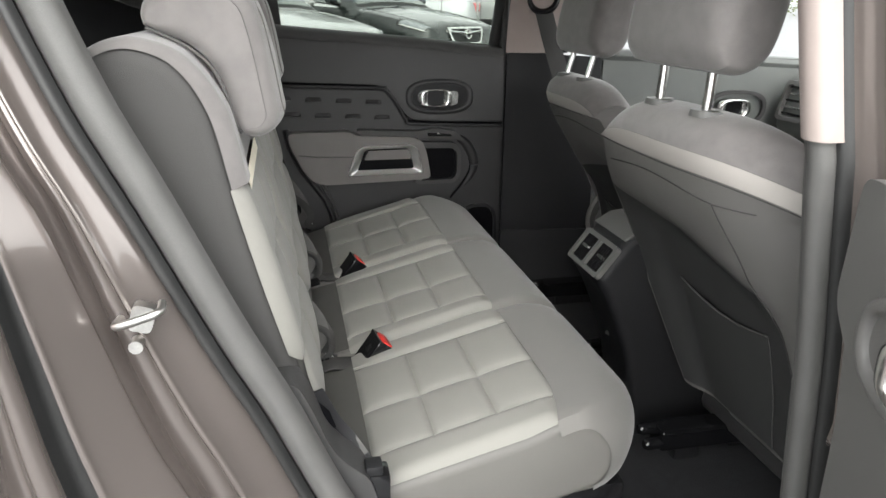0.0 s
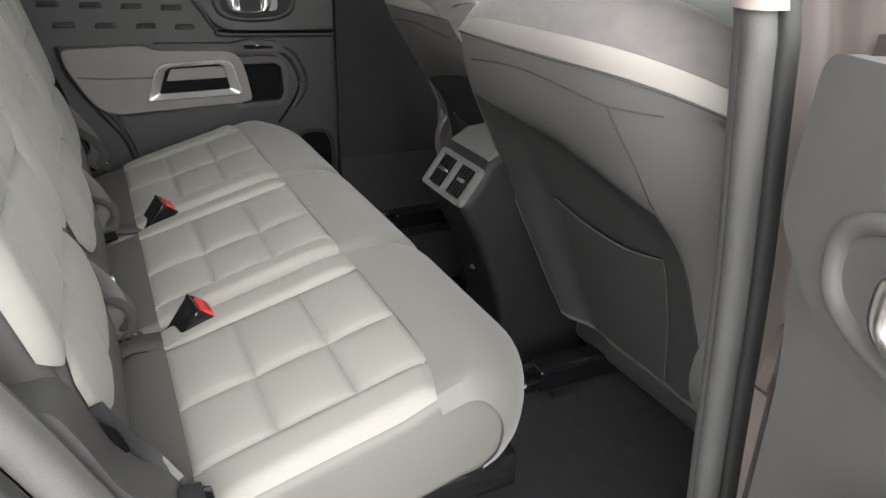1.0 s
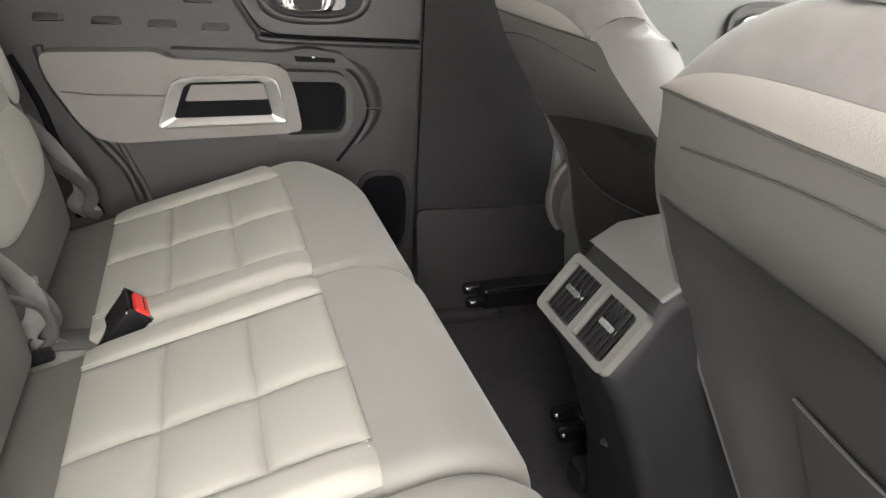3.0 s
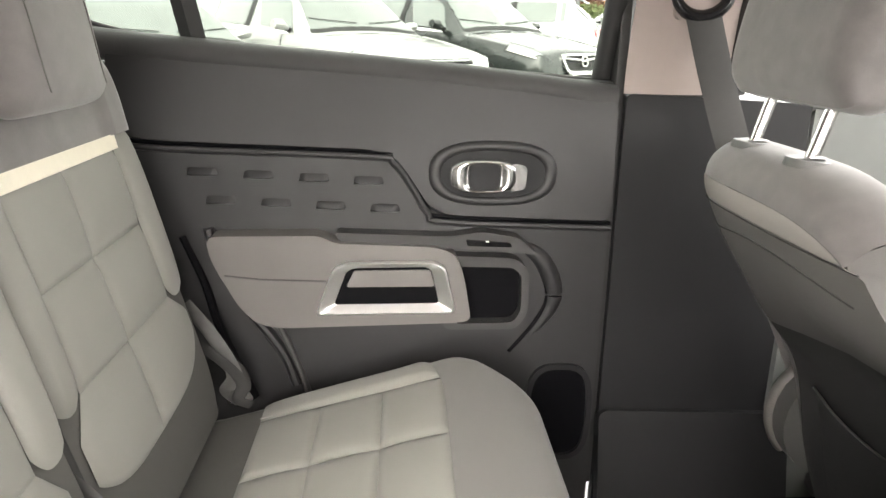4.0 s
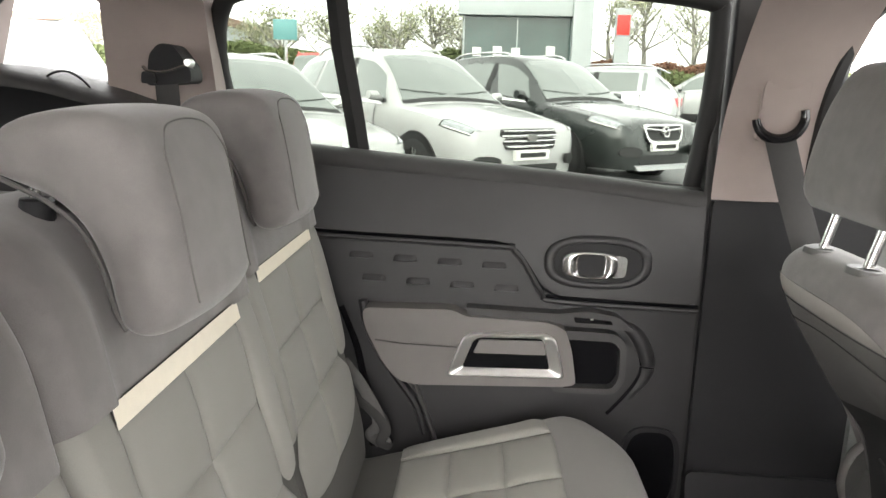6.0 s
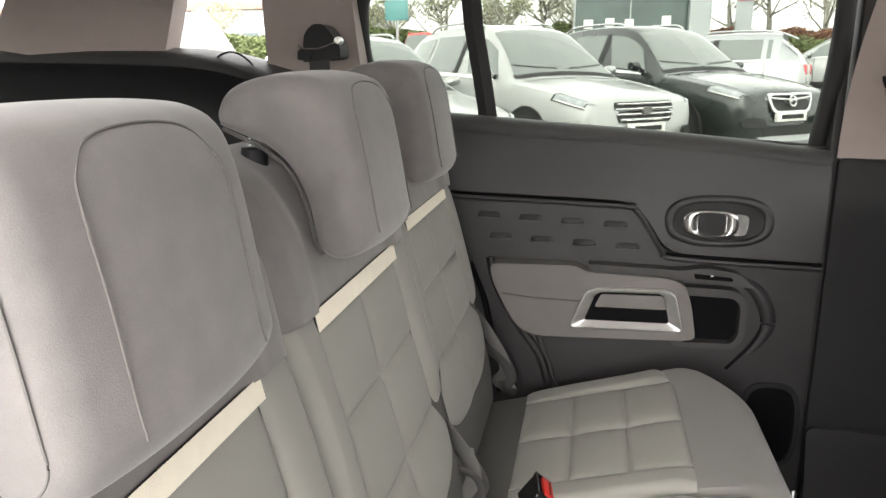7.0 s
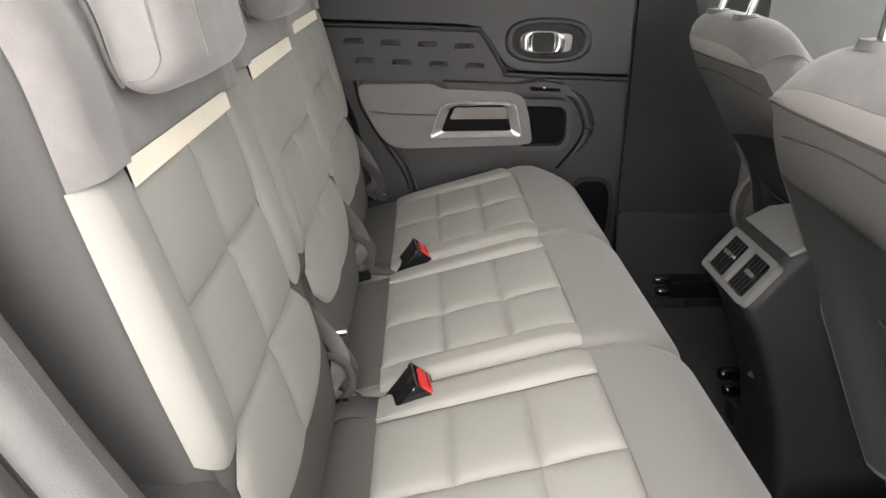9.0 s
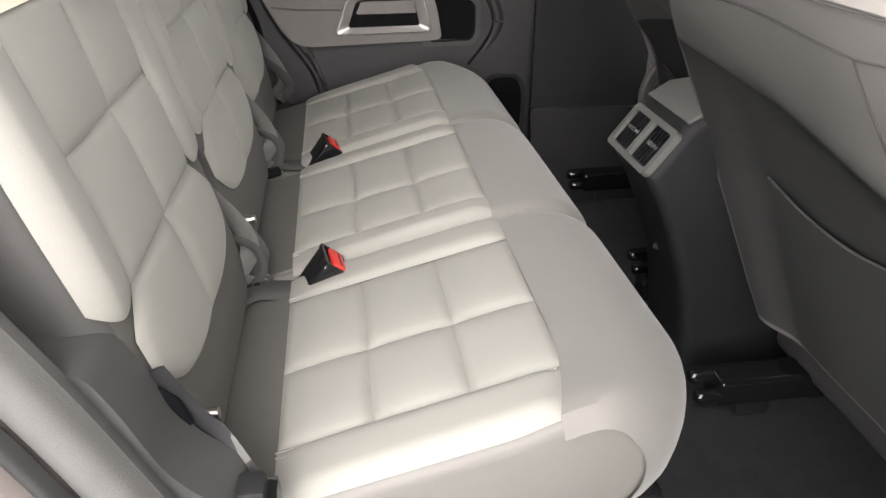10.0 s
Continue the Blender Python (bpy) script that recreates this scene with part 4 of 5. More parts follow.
QW = [(-0.024, 1.258), (-0.020, 1.408), (-0.184, 1.412), (-0.236, 1.272)]
bm = bmesh.new()
o = [bm.verts.new(rear_wall(*p)) for p in [(0.165, 1.175), (0.150, 1.46), (-0.50, 1.46), (-0.60, 1.295)]]
i = [bm.verts.new(rear_wall(*p)) for p in QW]
for k in range(4):
    bm.faces.new((o[k], o[(k + 1) % 4], i[(k + 1) % 4], i[k]))
bmesh.ops.subdivide_edges(bm, edges=bm.edges[:], cuts=5, use_grid_fill=True)
g = bmesh.ops.extrude_face_region(bm, geom=bm.faces[:])
bmesh.ops.translate(bm, verts=[v for v in g["geom"] if isinstance(v, bmesh.types.BMVert)], vec=(0, 0.05, 0))
setting("third_pillar_trim", bm, BEIGE_TRIM, "pinkish beige trim round the quarter window", "pillar trim")
setting("quarter_seal", tube(smoothed([rear_wall(*p) + Vector((0, 0.012, 0)) for p in QW], 4, True), 0.011, 8, 1.0, (0, 1, 0), True), BLACK_RUBBER, "black quarter window seal", "seal")
belt = thing("rear_belt", (0.10, 0.62, 1.2), "black rear seat belt reel on the beige pillar", "seat belt")
part("reel_cover", prism(rounded([(0.074, 1.262), (0.150, 1.268), (0.150, 1.290), (0.136, 1.310), (0.120, 1.330), (0.098, 1.331), (0.081, 1.314)], 0.009), lambda a, b, d: Vector((a, 0.690 - d, b)), 0.050, 0.012, 3), DARK_PLASTIC, belt)
part("belt_guide", tube(smoothed([(0.069, 0.642, 1.293), (0.082, 0.637, 1.286), (0.110, 0.635, 1.286), (0.138, 0.637, 1.295), (0.146, 0.642, 1.300)], 5), 0.0028, 8), CHROME, belt, "bright belt guide")
part("guide_lip", prism(rounded([(0.068, 1.266), (0.094, 1.266), (0.092, 1.284), (0.070, 1.286)], 0.006), lambda a, b, d: Vector((a, 0.655 - d, b)), 0.022, 0.005), DARK_PLASTIC, belt)
part("guide_knob", tube([(0.146, 0.650, 1.300), (0.147, 0.634, 1.301)], [0.008, 0.006], 10), SATIN, belt)
part("webbing", tube(smoothed([(0.106, 0.645, 1.272), (0.110, 0.642, 1.22), (0.120, 0.630, 1.16), (0.14, 0.62, 1.11)], 5), 0.020, 8, 0.12, (0, 1, 0)), WEBBING, belt)

# boot side trim: a grey ledge over a dark hollow face
PLAN = CABIN
LEDGE = [(-0.60, 1.270), (-0.34, 1.266), (-0.129, 1.259), (-0.046, 1.252), (0.011, 1.240), (0.060, 1.227), (0.105, 1.212), (0.157, 1.194), (0.22, 1.170)]
ledge = smoothed([(x, 0, z) for x, z in LEDGE], 6)
bm = loft([[Vector((p.x, y, p.z + h)) for y, h in ((0.60, 0.004), (0.565, 0.004), (0.525, -0.006), (0.512, -0.016), (0.508, -0.028))] for p in ledge], closed=False)
setting("boot_ledge", bm, MID_PLASTIC, "charcoal plastic ledge along the boot side", "boot trim")
bm = loft([[Vector((p.x, y, p.z + h)) for y, h in ((0.508, -0.026), (0.535, -0.05), (0.550, -0.12), (0.545, -0.22), (0.52, -0.45))] for p in ledge], closed=False)
setting("boot_side_trim", bm, DARK_PLASTIC, "dark hollow plastic boot side trim", "boot trim")
PLAN = FAR_SIDE
bm = sheet(lambda u, v: Vector((-0.85 + 1.0 * u, 0.56 - 1.12 * v, 1.105 - 0.03 * math.sin(math.pi * v) - 0.02 * u)), 24, 24)
setting("load_cover", bm, REST_SIDE, "dark fabric load cover behind the seats", "load cover")
cas = thing("cover_cassette", (0.17, 0, 1.05), "dark load cover cassette behind the rear seats", "load cover")
part("tube", tube([(0.175, -0.52, 1.115), (0.175, 0.53, 1.115)], 0.034, 16, 0.8), DARK_PLASTIC, cas)
part("end_cap", tube([(0.175, 0.53, 1.115), (0.175, 0.57, 1.112)], 0.04, 16, 0.85), MID_PLASTIC, cas)
part("cord", tube(smoothed([(-0.13, 0.675, 1.245), (-0.11, 0.668, 1.275), (-0.075, 0.665, 1.283), (-0.045, 0.668, 1.265), (-0.03, 0.675, 1.235)], 6), 0.0022, 6), BLACK_RUBBER, cas)

# roof
bm = sheet(lambda u, v: Vector((-1.0 + 2.75 * u, -0.66 + 1.36 * v, 1.452 + 0.05 * math.sin(math.pi * v) - 0.03 * max(0.0, 2 * u - 1.2))), 24, 16)
setting("ceiling", bm, HEADLINER, "pinkish beige fleece roof lining", "ceiling")
bm = sheet(lambda u, v: Vector((-1.05 + 2.9 * u, -0.74 + 1.50 * v, 1.49 + 0.07 * math.sin(math.pi * v) - 0.03 * max(0.0, 2 * u - 1.2))), 16, 12)
setting("roof_skin", bm, PAINT, "brown-grey metallic car roof", "roof")
for sgn, y in ((1, 0.70), (-1, -0.66)):
    bm = tube([(-1.0, y, 1.46), (0.2, y + 0.01, 1.468), (1.05, y + 0.01, 1.462), (1.75, y, 1.42)], 0.035, 10, 0.7)
    setting("roof_rail_trim", bm, HEADLINER, "beige trim along the roof edge", "trim")
tail = thing("tailgate_window", (-0.82, 0.0, 1.06), "dark tinted tailgate window behind the boot", "window")
TG = [(-0.70, 1.06), (0.72, 1.06), (0.62, 1.45), (-0.60, 1.45)]


def on_tail(a, b, d):
    return Vector((-0.95 + 0.40 * (b - 1.06) + d, a, b))


part("window_frame", prism(rounded(TG, 0.06), on_tail, 0.03, 0.006, 2, rounded([(a * 0.9, 1.255 + (b - 1.255) * 0.78) for a, b in TG], 0.05)), DARK_PLASTIC, tail)
pane = part("pane", prism(rounded([(a * 0.93, 1.255 + (b - 1.255) * 0.84) for a, b in TG], 0.05), lambda a, b, d: on_tail(a, b, 0.012 + d), 0.004, 0), PRIVACY, tail, "dark privacy glass", False)
setting("tailgate", box((-1.08, -0.72, 0.40), (-0.98, 0.74, 1.06), 0.02), DARK_PLASTIC, "dark tailgate lining", "wall")
setting("boot_wall", box((-0.98, 0.78, 0.40), (0.28, 0.86, 1.12), 0.02), DARK_PLASTIC, "dark boot side wall", "wall")
setting("boot_floor", box((-0.98, -0.72, 0.36), (0.30, 0.78, 0.40), 0.01), CARPET, "black boot floor", "floor")

# ---- front of the cabin ----
front = thing("front_door", (1.8, 0.80, 0.4), "closed front passenger door with chrome pull handle", "car door")
part("door_skin", prism(rounded([(1.365, 0.26), (2.35, 0.26), (2.35, 1.06), (1.365, 1.075)], 0.02), on_door(0.80), 0.03, 0.008, 3), DASH, front)
part("sill_roll", tube([(1.36, 0.80, 1.075), (1.8, 0.80, 1.06), (2.35, 0.80, 1.03)], 0.026, 10, 0.8), DASH, front)
part("handle_dish", prism(oval(1.830, 0.913, 0.105, 0.055), on_door(0.772), 0.010, 0.003, 2, oval(1.830, 0.913, 0.092, 0.044)), MID_PLASTIC, front)
hand = part("door_handle", rim(oval(1.815, 0.913, 0.062, 0.032, 40, 3.0), oval(1.815, 0.913, 0.028, 0.021, 40, 4), on_door(0.77), 0.020, 0.004, 10), CHROME, front, "satin chrome pull handle")
part("handle_well", prism(oval(1.815, 0.913, 0.034, 0.025, 40, 4), on_door(0.77), 0.008, 0), GLOSS_BLACK, hand)
line = smoothed([(1.235, 0.80, 1.085), (1.26, 0.74, 1.40), (1.45, 0.71, 1.435), (1.75, 0.70, 1.40), (2.15, 0.76, 1.20), (2.33, 0.80, 1.05)], 6)
part("window_frame", tube(line, 0.02, 8), BLACK_RUBBER, front)
dash = thing("dashboard", (2.3, 0, 0.6), "grey soft dashboard with side air vents", "dashboard")
part("upper", pillow(rounded([(1.95, 0.86), (1.98, 0.99), (2.10, 1.06), (2.60, 1.06), (2.60, 0.80), (2.00, 0.80)], 0.05), -0.74, 0.76, 0.05), DASH, dash, "grey soft upper dash")
part("lower", pillow(rounded([(2.02, 0.56), (1.98, 0.80), (2.6, 0.80), (2.6, 0.56)], 0.05), -0.72, 0.74, 0.04), DARK_PLASTIC, dash)
for y in (0.66, -0.62, 0.12, -0.12):
    fr = part("vent_frame", prism(ring2d(0.885, 1.005, y - 0.065, y + 0.065, 0.02), lambda a, b, d: Vector((1.958 + 0.25 * (a - 0.88) - d, b, a)), 0.02, 0.004, 2, ring2d(0.897, 0.993, y - 0.053, y + 0.053, 0.014)), VENT_GREY, dash)
    for k in range(5):
        z = 0.905 + 0.02 * k
        part("vane", box((1.948 + 0.25 * (z - 0.88), y - 0.055, z - 0.003), (1.970 + 0.25 * (z - 0.88), y + 0.055, z + 0.003), 0), CHROME if k % 2 else GLOSS_BLACK, fr, smooth=False)
wheel = thing("steering_wheel", (1.75, -0.36, 0.95), "dark steering wheel with satin inserts", "steering wheel")
ring = [Vector((1.75 + 0.06 * math.sin(a) * 1.0, -0.36 + 0.185 * math.cos(a), 0.95 + 0.175 * math.sin(a))) for a in [2 * math.pi * k / 40 for k in range(40)]]
part("rim", tube(ring, 0.016, 10, 1.0, (1, 0, 0), True), DARK_PLASTIC, wheel)
part("column", tube([(1.78, -0.36, 0.935), (2.05, -0.36, 0.86)], 0.05, 12), MID_PLASTIC, wheel)
part("hub", tube([(1.74, -0.36, 0.945), (1.80, -0.36, 0.93)], 0.065, 20), MID_PLASTIC, wheel)
for sgn in (-1, 1):
    part("spoke", tube([(1.755, -0.36 + sgn * 0.05, 0.945), (1.75, -0.36 + sgn * 0.178, 0.955)], 0.018, 8, 0.6), CHROME, wheel)
for sgn, y in ((1, 0.72), (-1, -0.70)):
    bm = tube(smoothed([(1.70, y * 0.97, 1.43), (2.0, y, 1.30), (2.35, y * 1.06, 1.08)], 5), 0.035, 10)
    setting("windscreen_pillar", bm, BEIGE_TRIM, "beige windscreen pillar trim", "pillar trim")
setting("front_bulkhead", box((2.45, -0.75, 0.36), (2.55, 0.80, 1.0), 0.01), DARK_PLASTIC, "dark bulkhead under the dashboard", "wall")

# ---- near side: body, seals and the open door ----
PLAN = CABIN
JAMB = [(0.195, 1.41), (0.235, 1.265), (0.28, 1.141), (0.33, 1.029), (0.384, 0.904), (0.427, 0.814), (0.477, 0.698), (0.545, 0.575), (0.64, 0.475), (0.74, 0.44), (0.96, 0.43)]
line = smoothed([(x, 0, z) for x, z in JAMB], 6)


def soft(profile_, steps=4):
    return [(p.x, p.y) for p in smoothed([(a, b, 0) for a, b in profile_], steps)]


def jamb(profile_):
    """A band of bodywork along the door opening; each point of the band is (outwards, backwards)."""
    profile_ = soft(profile_)
    rings = []
    for k, p in enumerate(line):
        t = (line[min(k + 1, len(line) - 1)] - line[max(k - 1, 0)]).normalized()
        back = Vector((t.z, 0, -t.x))
        lift = 0.0 if p.z < 1.1 else (p.z - 1.1) * 0.15
        f = float(np.interp(p.z, (0.60, 0.85, 0.95, 1.06, 1.25), (1.45, 1.30, 1.0, 0.70, 0.62)))
        rings.append([p + back * (b if b < 0.04 else 0.04 + (b - 0.04) * f) + Vector((0, -0.568 - o + lift, 0)) for o, b in profile_])
    return loft(rings, closed=False)


bm = jamb([(0.005, -0.004), (-0.012, 0.002), (-0.016, 0.016), (-0.006, 0.026), (0.008, 0.029), (0.020, 0.024), (0.026, 0.012), (0.020, 0.0), (0.005, -0.004)])
setting("door_seal", bm, RUBBER, "thick dark grey flocked door seal", "seal")
setting("door_seal_lip", jamb([(0.022, 0.026), (0.030, 0.030), (0.030, 0.036), (0.022, 0.036)]), BLACK_RUBBER, "black seal lip", "seal")
setting("door_jamb", jamb([(0.016, 0.028), (0.020, 0.034), (0.028, 0.044), (0.036, 0.056), (0.043, 0.063), (0.047, 0.066), (0.046, 0.070), (0.040, 0.072)]), PAINT, "brown-grey metallic door jamb", "car body")
setting("jamb_channel", jamb([(0.040, 0.072), (0.026, 0.074), (0.022, 0.082), (0.026, 0.092), (0.052, 0.096)]), PAINT, "deep channel of the door jamb", "car body")
setting("jamb_ridge", jamb([(0.052, 0.096), (0.056, 0.0965), (0.060, 0.099), (0.070, 0.110), (0.084, 0.126), (0.089, 0.130), (0.090, 0.134)]), PAINT, "pressed ridge of the door jamb", "car body")
setting("outer_gap", jamb([(0.090, 0.134), (0.080, 0.136), (0.082, 0.146), (0.098, 0.150)]), BLACK_RUBBER, "dark outer weather strip", "seal")
setting("jamb_outer", jamb([(0.098, 0.150), (0.104, 0.152), (0.108, 0.158), (0.108, 0.164), (0.103, 0.168), (0.103, 0.174), (0.112, 0.178)]), PAINT, "brown-grey metallic outer jamb", "car body")
setting("quarter_panel", jamb([(0.112, 0.178), (0.130, 0.186), (0.150, 0.21), (0.170, 0.32), (0.175, 0.70), (0.14, 1.1)]), PAINT, "brown-grey metallic rear quarter panel", "car body")
striker = thing("door_striker", (0.305, -0.64, 0.935), "bright steel door striker loop on the jamb", "door striker")
SX, SY, SZ = -0.016, 0.040, 0.034
part("plate", prism(rounded([(0.311 + SX, 0.894 + SZ), (0.329 + SX, 0.889 + SZ), (0.336 + SX, 0.911 + SZ), (0.318 + SX, 0.917 + SZ)], 0.005), lambda a, b, d: Vector((a, -0.655 + SY - d, b)), 0.012, 0.002), STEEL, striker)
part("loop", tube(smoothed([(0.306 + SX, -0.660 + SY, 0.902 + SZ), (0.306 + SX, -0.680 + SY, 0.904 + SZ), (0.326 + SX, -0.683 + SY, 0.910 + SZ), (0.340 + SX, -0.680 + SY, 0.914 + SZ), (0.340 + SX, -0.660 + SY, 0.914 + SZ)], 5), 0.0036, 10), STEEL, striker)
part("bolt", tube([(0.316 + SX, -0.655 + SY, 0.878 + SZ), (0.316 + SX, -0.668 + SY, 0.878 + SZ)], 0.006, 12), STEEL, striker)
# inner side wall behind the seal
setting("side_wall", jamb([(-0.014, 0.016), (-0.022, 0.05), (-0.02, 0.12), (-0.02, 0.6), (0.0, 1.0)]), DARK_PLASTIC, "dark plastic side wall behind the seal", "wall")
# trim below the near seat back
bm = prism(rounded([(0.24, 0.828), (0.430, 0.826), (0.445, 0.793), (0.460, 0.750), (0.476, 0.726), (0.502, 0.704), (0.512, 0.67), (0.512, 0.50), (0.24, 0.50)], 0.012), lambda a, b, d: Vector((a, -0.560 + d, b)), 0.054, 0.007, 3)
setting("arch_trim", bm, MID_PLASTIC, "dark plastic wheel arch trim beside the seat", "trim")
anchor = thing("belt_anchor", (0.51, -0.55, 0.65), "black belt anchor beside the rear cushion", "seat belt")
part("cover", box((0.494, -0.554, 0.645), (0.526, -0.524, 0.700), 0.005), GLOSS_BLACK, anchor)
part("tongue", box((0.499, -0.551, 0.696), (0.518, -0.529, 0.710), 0.003), DARK_PLASTIC, anchor)
part("cover_strip", tube(smoothed([(0.446, -0.504, 0.782), (0.464, -0.501, 0.742), (0.482, -0.503, 0.716), (0.500, -0.516, 0.690)], 5), 0.013, 8, 0.15, (0, 1, 0)), DARK_PLASTIC, anchor)
part("slot", tube([(0.4490, -0.5075, 0.772), (0.4575, -0.5065, 0.756), (0.4680, -0.5075, 0.738)], [0.003, 0.0075, 0.003], 10, 0.6, (0, 1, 0)), RECESS_SHADE, anchor)
part("strap", tube(smoothed([(0.452, -0.500, 0.764), (0.466, -0.498, 0.744), (0.484, -0.500, 0.722), (0.500, -0.512, 0.700)], 5), 0.008, 8, 0.2, (0, 1, 0.3)), STRAP_GREY, anchor)
# near sill
setting("door_sill", prism(rounded([(0.60, 0.36), (1.02, 0.36), (1.02, 0.43), (0.60, 0.43)], 0.02), lambda a, b, d: Vector((a, -0.61 - d, b)), 0.10, 0.015, 3), PAINT, "metallic door sill", "car body")
setting("sill_trim", box((0.62, -0.61, FLOOR + 0.003), (1.9, -0.55, 0.435), 0.012, 3), DARK_PLASTIC, "black plastic sill trim", "trim")

# middle pillar on the near side
PIL = [(1.012, 0.40), (1.006, 0.52), (0.993, 0.66), (0.976, 0.84), (0.957, 0.97), (0.943, 1.07), (0.925, 1.25), (0.91, 1.41)]
pl = smoothed([(x, 0, z) for x, z in PIL], 6)


def pillar(profile_, z0=0.0, z1=9.0):
    profile_ = soft(profile_)
    rings = []
    for p in pl:
        if z0 <= p.z <= z1:
            lean = 0.0 if p.z < 1.05 else (p.z - 1.05) * 0.16
            rings.append([Vector((p.x + a, -0.605 + b + lean, p.z)) for a, b in profile_])
    return loft(rings, closed=False)


setting("pillar_cover_low", pillar([(0.002, 0.0), (0.0, 0.012), (0.012, 0.024), (0.06, 0.045), (0.16, 0.060), (0.30, 0.055)], 0.0, 1.085), RUBBER, "dark grey lower pillar cover", "pillar trim")
setting("pillar_cover_high", pillar([(0.012, -0.028), (-0.008, -0.027), (-0.016, -0.013), (-0.012, 0.002), (-0.003, 0.014), (0.012, 0.026), (0.06, 0.045), (0.16, 0.060), (0.26, 0.055)], 1.065, 9), BEIGE_TRIM, "beige upper pillar cover", "pillar trim")
setting("pillar_seal", pillar([(0.004, 0.004), (-0.007, 0.001), (-0.011, -0.010), (-0.005, -0.019), (0.006, -0.021), (0.014, -0.016)]), RUBBER, "dark grey flocked pillar seal", "seal")
setting("pillar_gap", pillar([(0.010, -0.018), (0.012, -0.024), (0.017, -0.028), (0.023, -0.030)]), BLACK_RUBBER, "black gap beside the pillar", "seal")
setting("pillar_body", pillar([(0.022, -0.030), (0.026, -0.040), (0.031, -0.052), (0.040, -0.085), (0.056, -0.116), (0.075, -0.130), (0.11, -0.138), (0.34, -0.13), (0.34, 0.05)]), PAINT, "brown-grey metallic middle pillar", "car body")

# the open rear door, swung out about its hinges
DH = Vector((0.985, -0.662, 0.0))
DA = Vector((-math.cos(radians(70)), -math.sin(radians(70)), 0))
DN = Vector((-math.sin(radians(70)), math.cos(radians(70)), 0))


def on_open(a, b, d):
    """a: from the hinge outwards; b: height; d: out of the inner skin."""
    return DH + DA * a + DN * d + Vector((0, 0, b))


odoor = thing("open_rear_door", (0.985, -0.662, 0.38), "open rear car door with dark inner trim", "car door")
part("door_frame", prism(rounded([(0.0, 0.38), (0.80, 0.38), (0.93, 0.60), (0.96, 1.08), (0.0, 1.06)], 0.03), lambda a, b, d: on_open(a, b, -0.09 + d), 0.085, 0.01, 3), PAINT, odoor, "brown-grey metallic door shell")
# inner trim wears the daylit, paler copy of the door skin
part("door_skin", prism(rounded([(0.052, 0.40), (0.78, 0.40), (0.90, 0.62), (0.92, 1.06), (0.028, 1.05), (0.020, 0.95), (0.050, 0.80)], 0.03), lambda a, b, d: on_open(a, b, -0.005 + d), 0.03, 0.012, 3), OPEN_SKIN_LIT, odoor, "dark grained inner skin")
part("upper_pad", prism(rounded([(0.030, 1.05), (0.020, 0.925), (0.085, 0.872), (0.30, 0.862), (0.37, 0.96), (0.85, 1.02), (0.90, 1.06)], 0.02), lambda a, b, d: on_open(a, b, 0.022 + d), 0.014, 0.006, 3), OPEN_SKIN_LIT, odoor)
dish = part("handle_dish", rim(oval(0.188, 0.925, 0.105, 0.050), oval(0.188, 0.925, 0.086, 0.036), lambda a, b, d: on_open(a, b, 0.034 + d), 0.010), OPEN_SKIN_LIT, odoor, "raised oval rim")
hand = part("door_handle", rim(oval(0.200, 0.925, 0.057, 0.029, 40, 3.0), oval(0.200, 0.925, 0.026, 0.020, 40, 4), lambda a, b, d: on_open(a, b, 0.036 + d), 0.018, 0.0, 10), CHROME, odoor, "satin chrome pull handle")
part("handle_well", prism(oval(0.200, 0.925, 0.032, 0.024, 40, 4), lambda a, b, d: on_open(a, b, 0.036 + d), 0.006, 0), GLOSS_BLACK, hand)
arm2 = [(0.16, 0.78), (0.24, 0.822), (0.62, 0.84), (0.68, 0.78), (0.62, 0.705), (0.19, 0.71)]
part("armrest", prism(rounded(arm2, 0.03), lambda a, b, d: on_open(a, b, 0.022 + d), 0.05, 0.014, 4), OPEN_SKIN_LIT, odoor)
cup2 = rounded([(0.185, 0.718), (0.185, 0.775), (0.245, 0.806), (0.31, 0.804), (0.31, 0.718)], 0.02)
part("bin_well", prism(cup2, lambda a, b, d: on_open(a, b, 0.071 + d), 0.003, 0), GLOSS_BLACK, odoor)
hinge = thing("hinge_bracket", (1.00, -0.67, 0.74), "painted steel door hinge bolted to the pillar", "hinge")
leaf = part("hinge_leaf", prism(rounded([(0.984, 0.742), (1.030, 0.738), (1.034, 0.806), (0.996, 0.810)], 0.010), lambda a, b, d: Vector((a, -0.652 - d, b)), 0.012, 0.003, 2), PAINT, hinge)
for z in (0.754, 0.795):
    part("bolt", tube([(1.004, -0.664, z), (1.004, -0.671, z), (1.004, -0.673, z)], [0.0085, 0.0085, 0.006], 6, up=(0, 0, 1)), STEEL, leaf)
part("knuckle", tube([(0.990, -0.684, 0.748), (0.988, -0.684, 0.800)], 0.0095, 12), PAINT, hinge)
part("arm", box((0.982, -0.712, 0.760), (1.000, -0.676, 0.788), 0.005), PAINT, hinge)

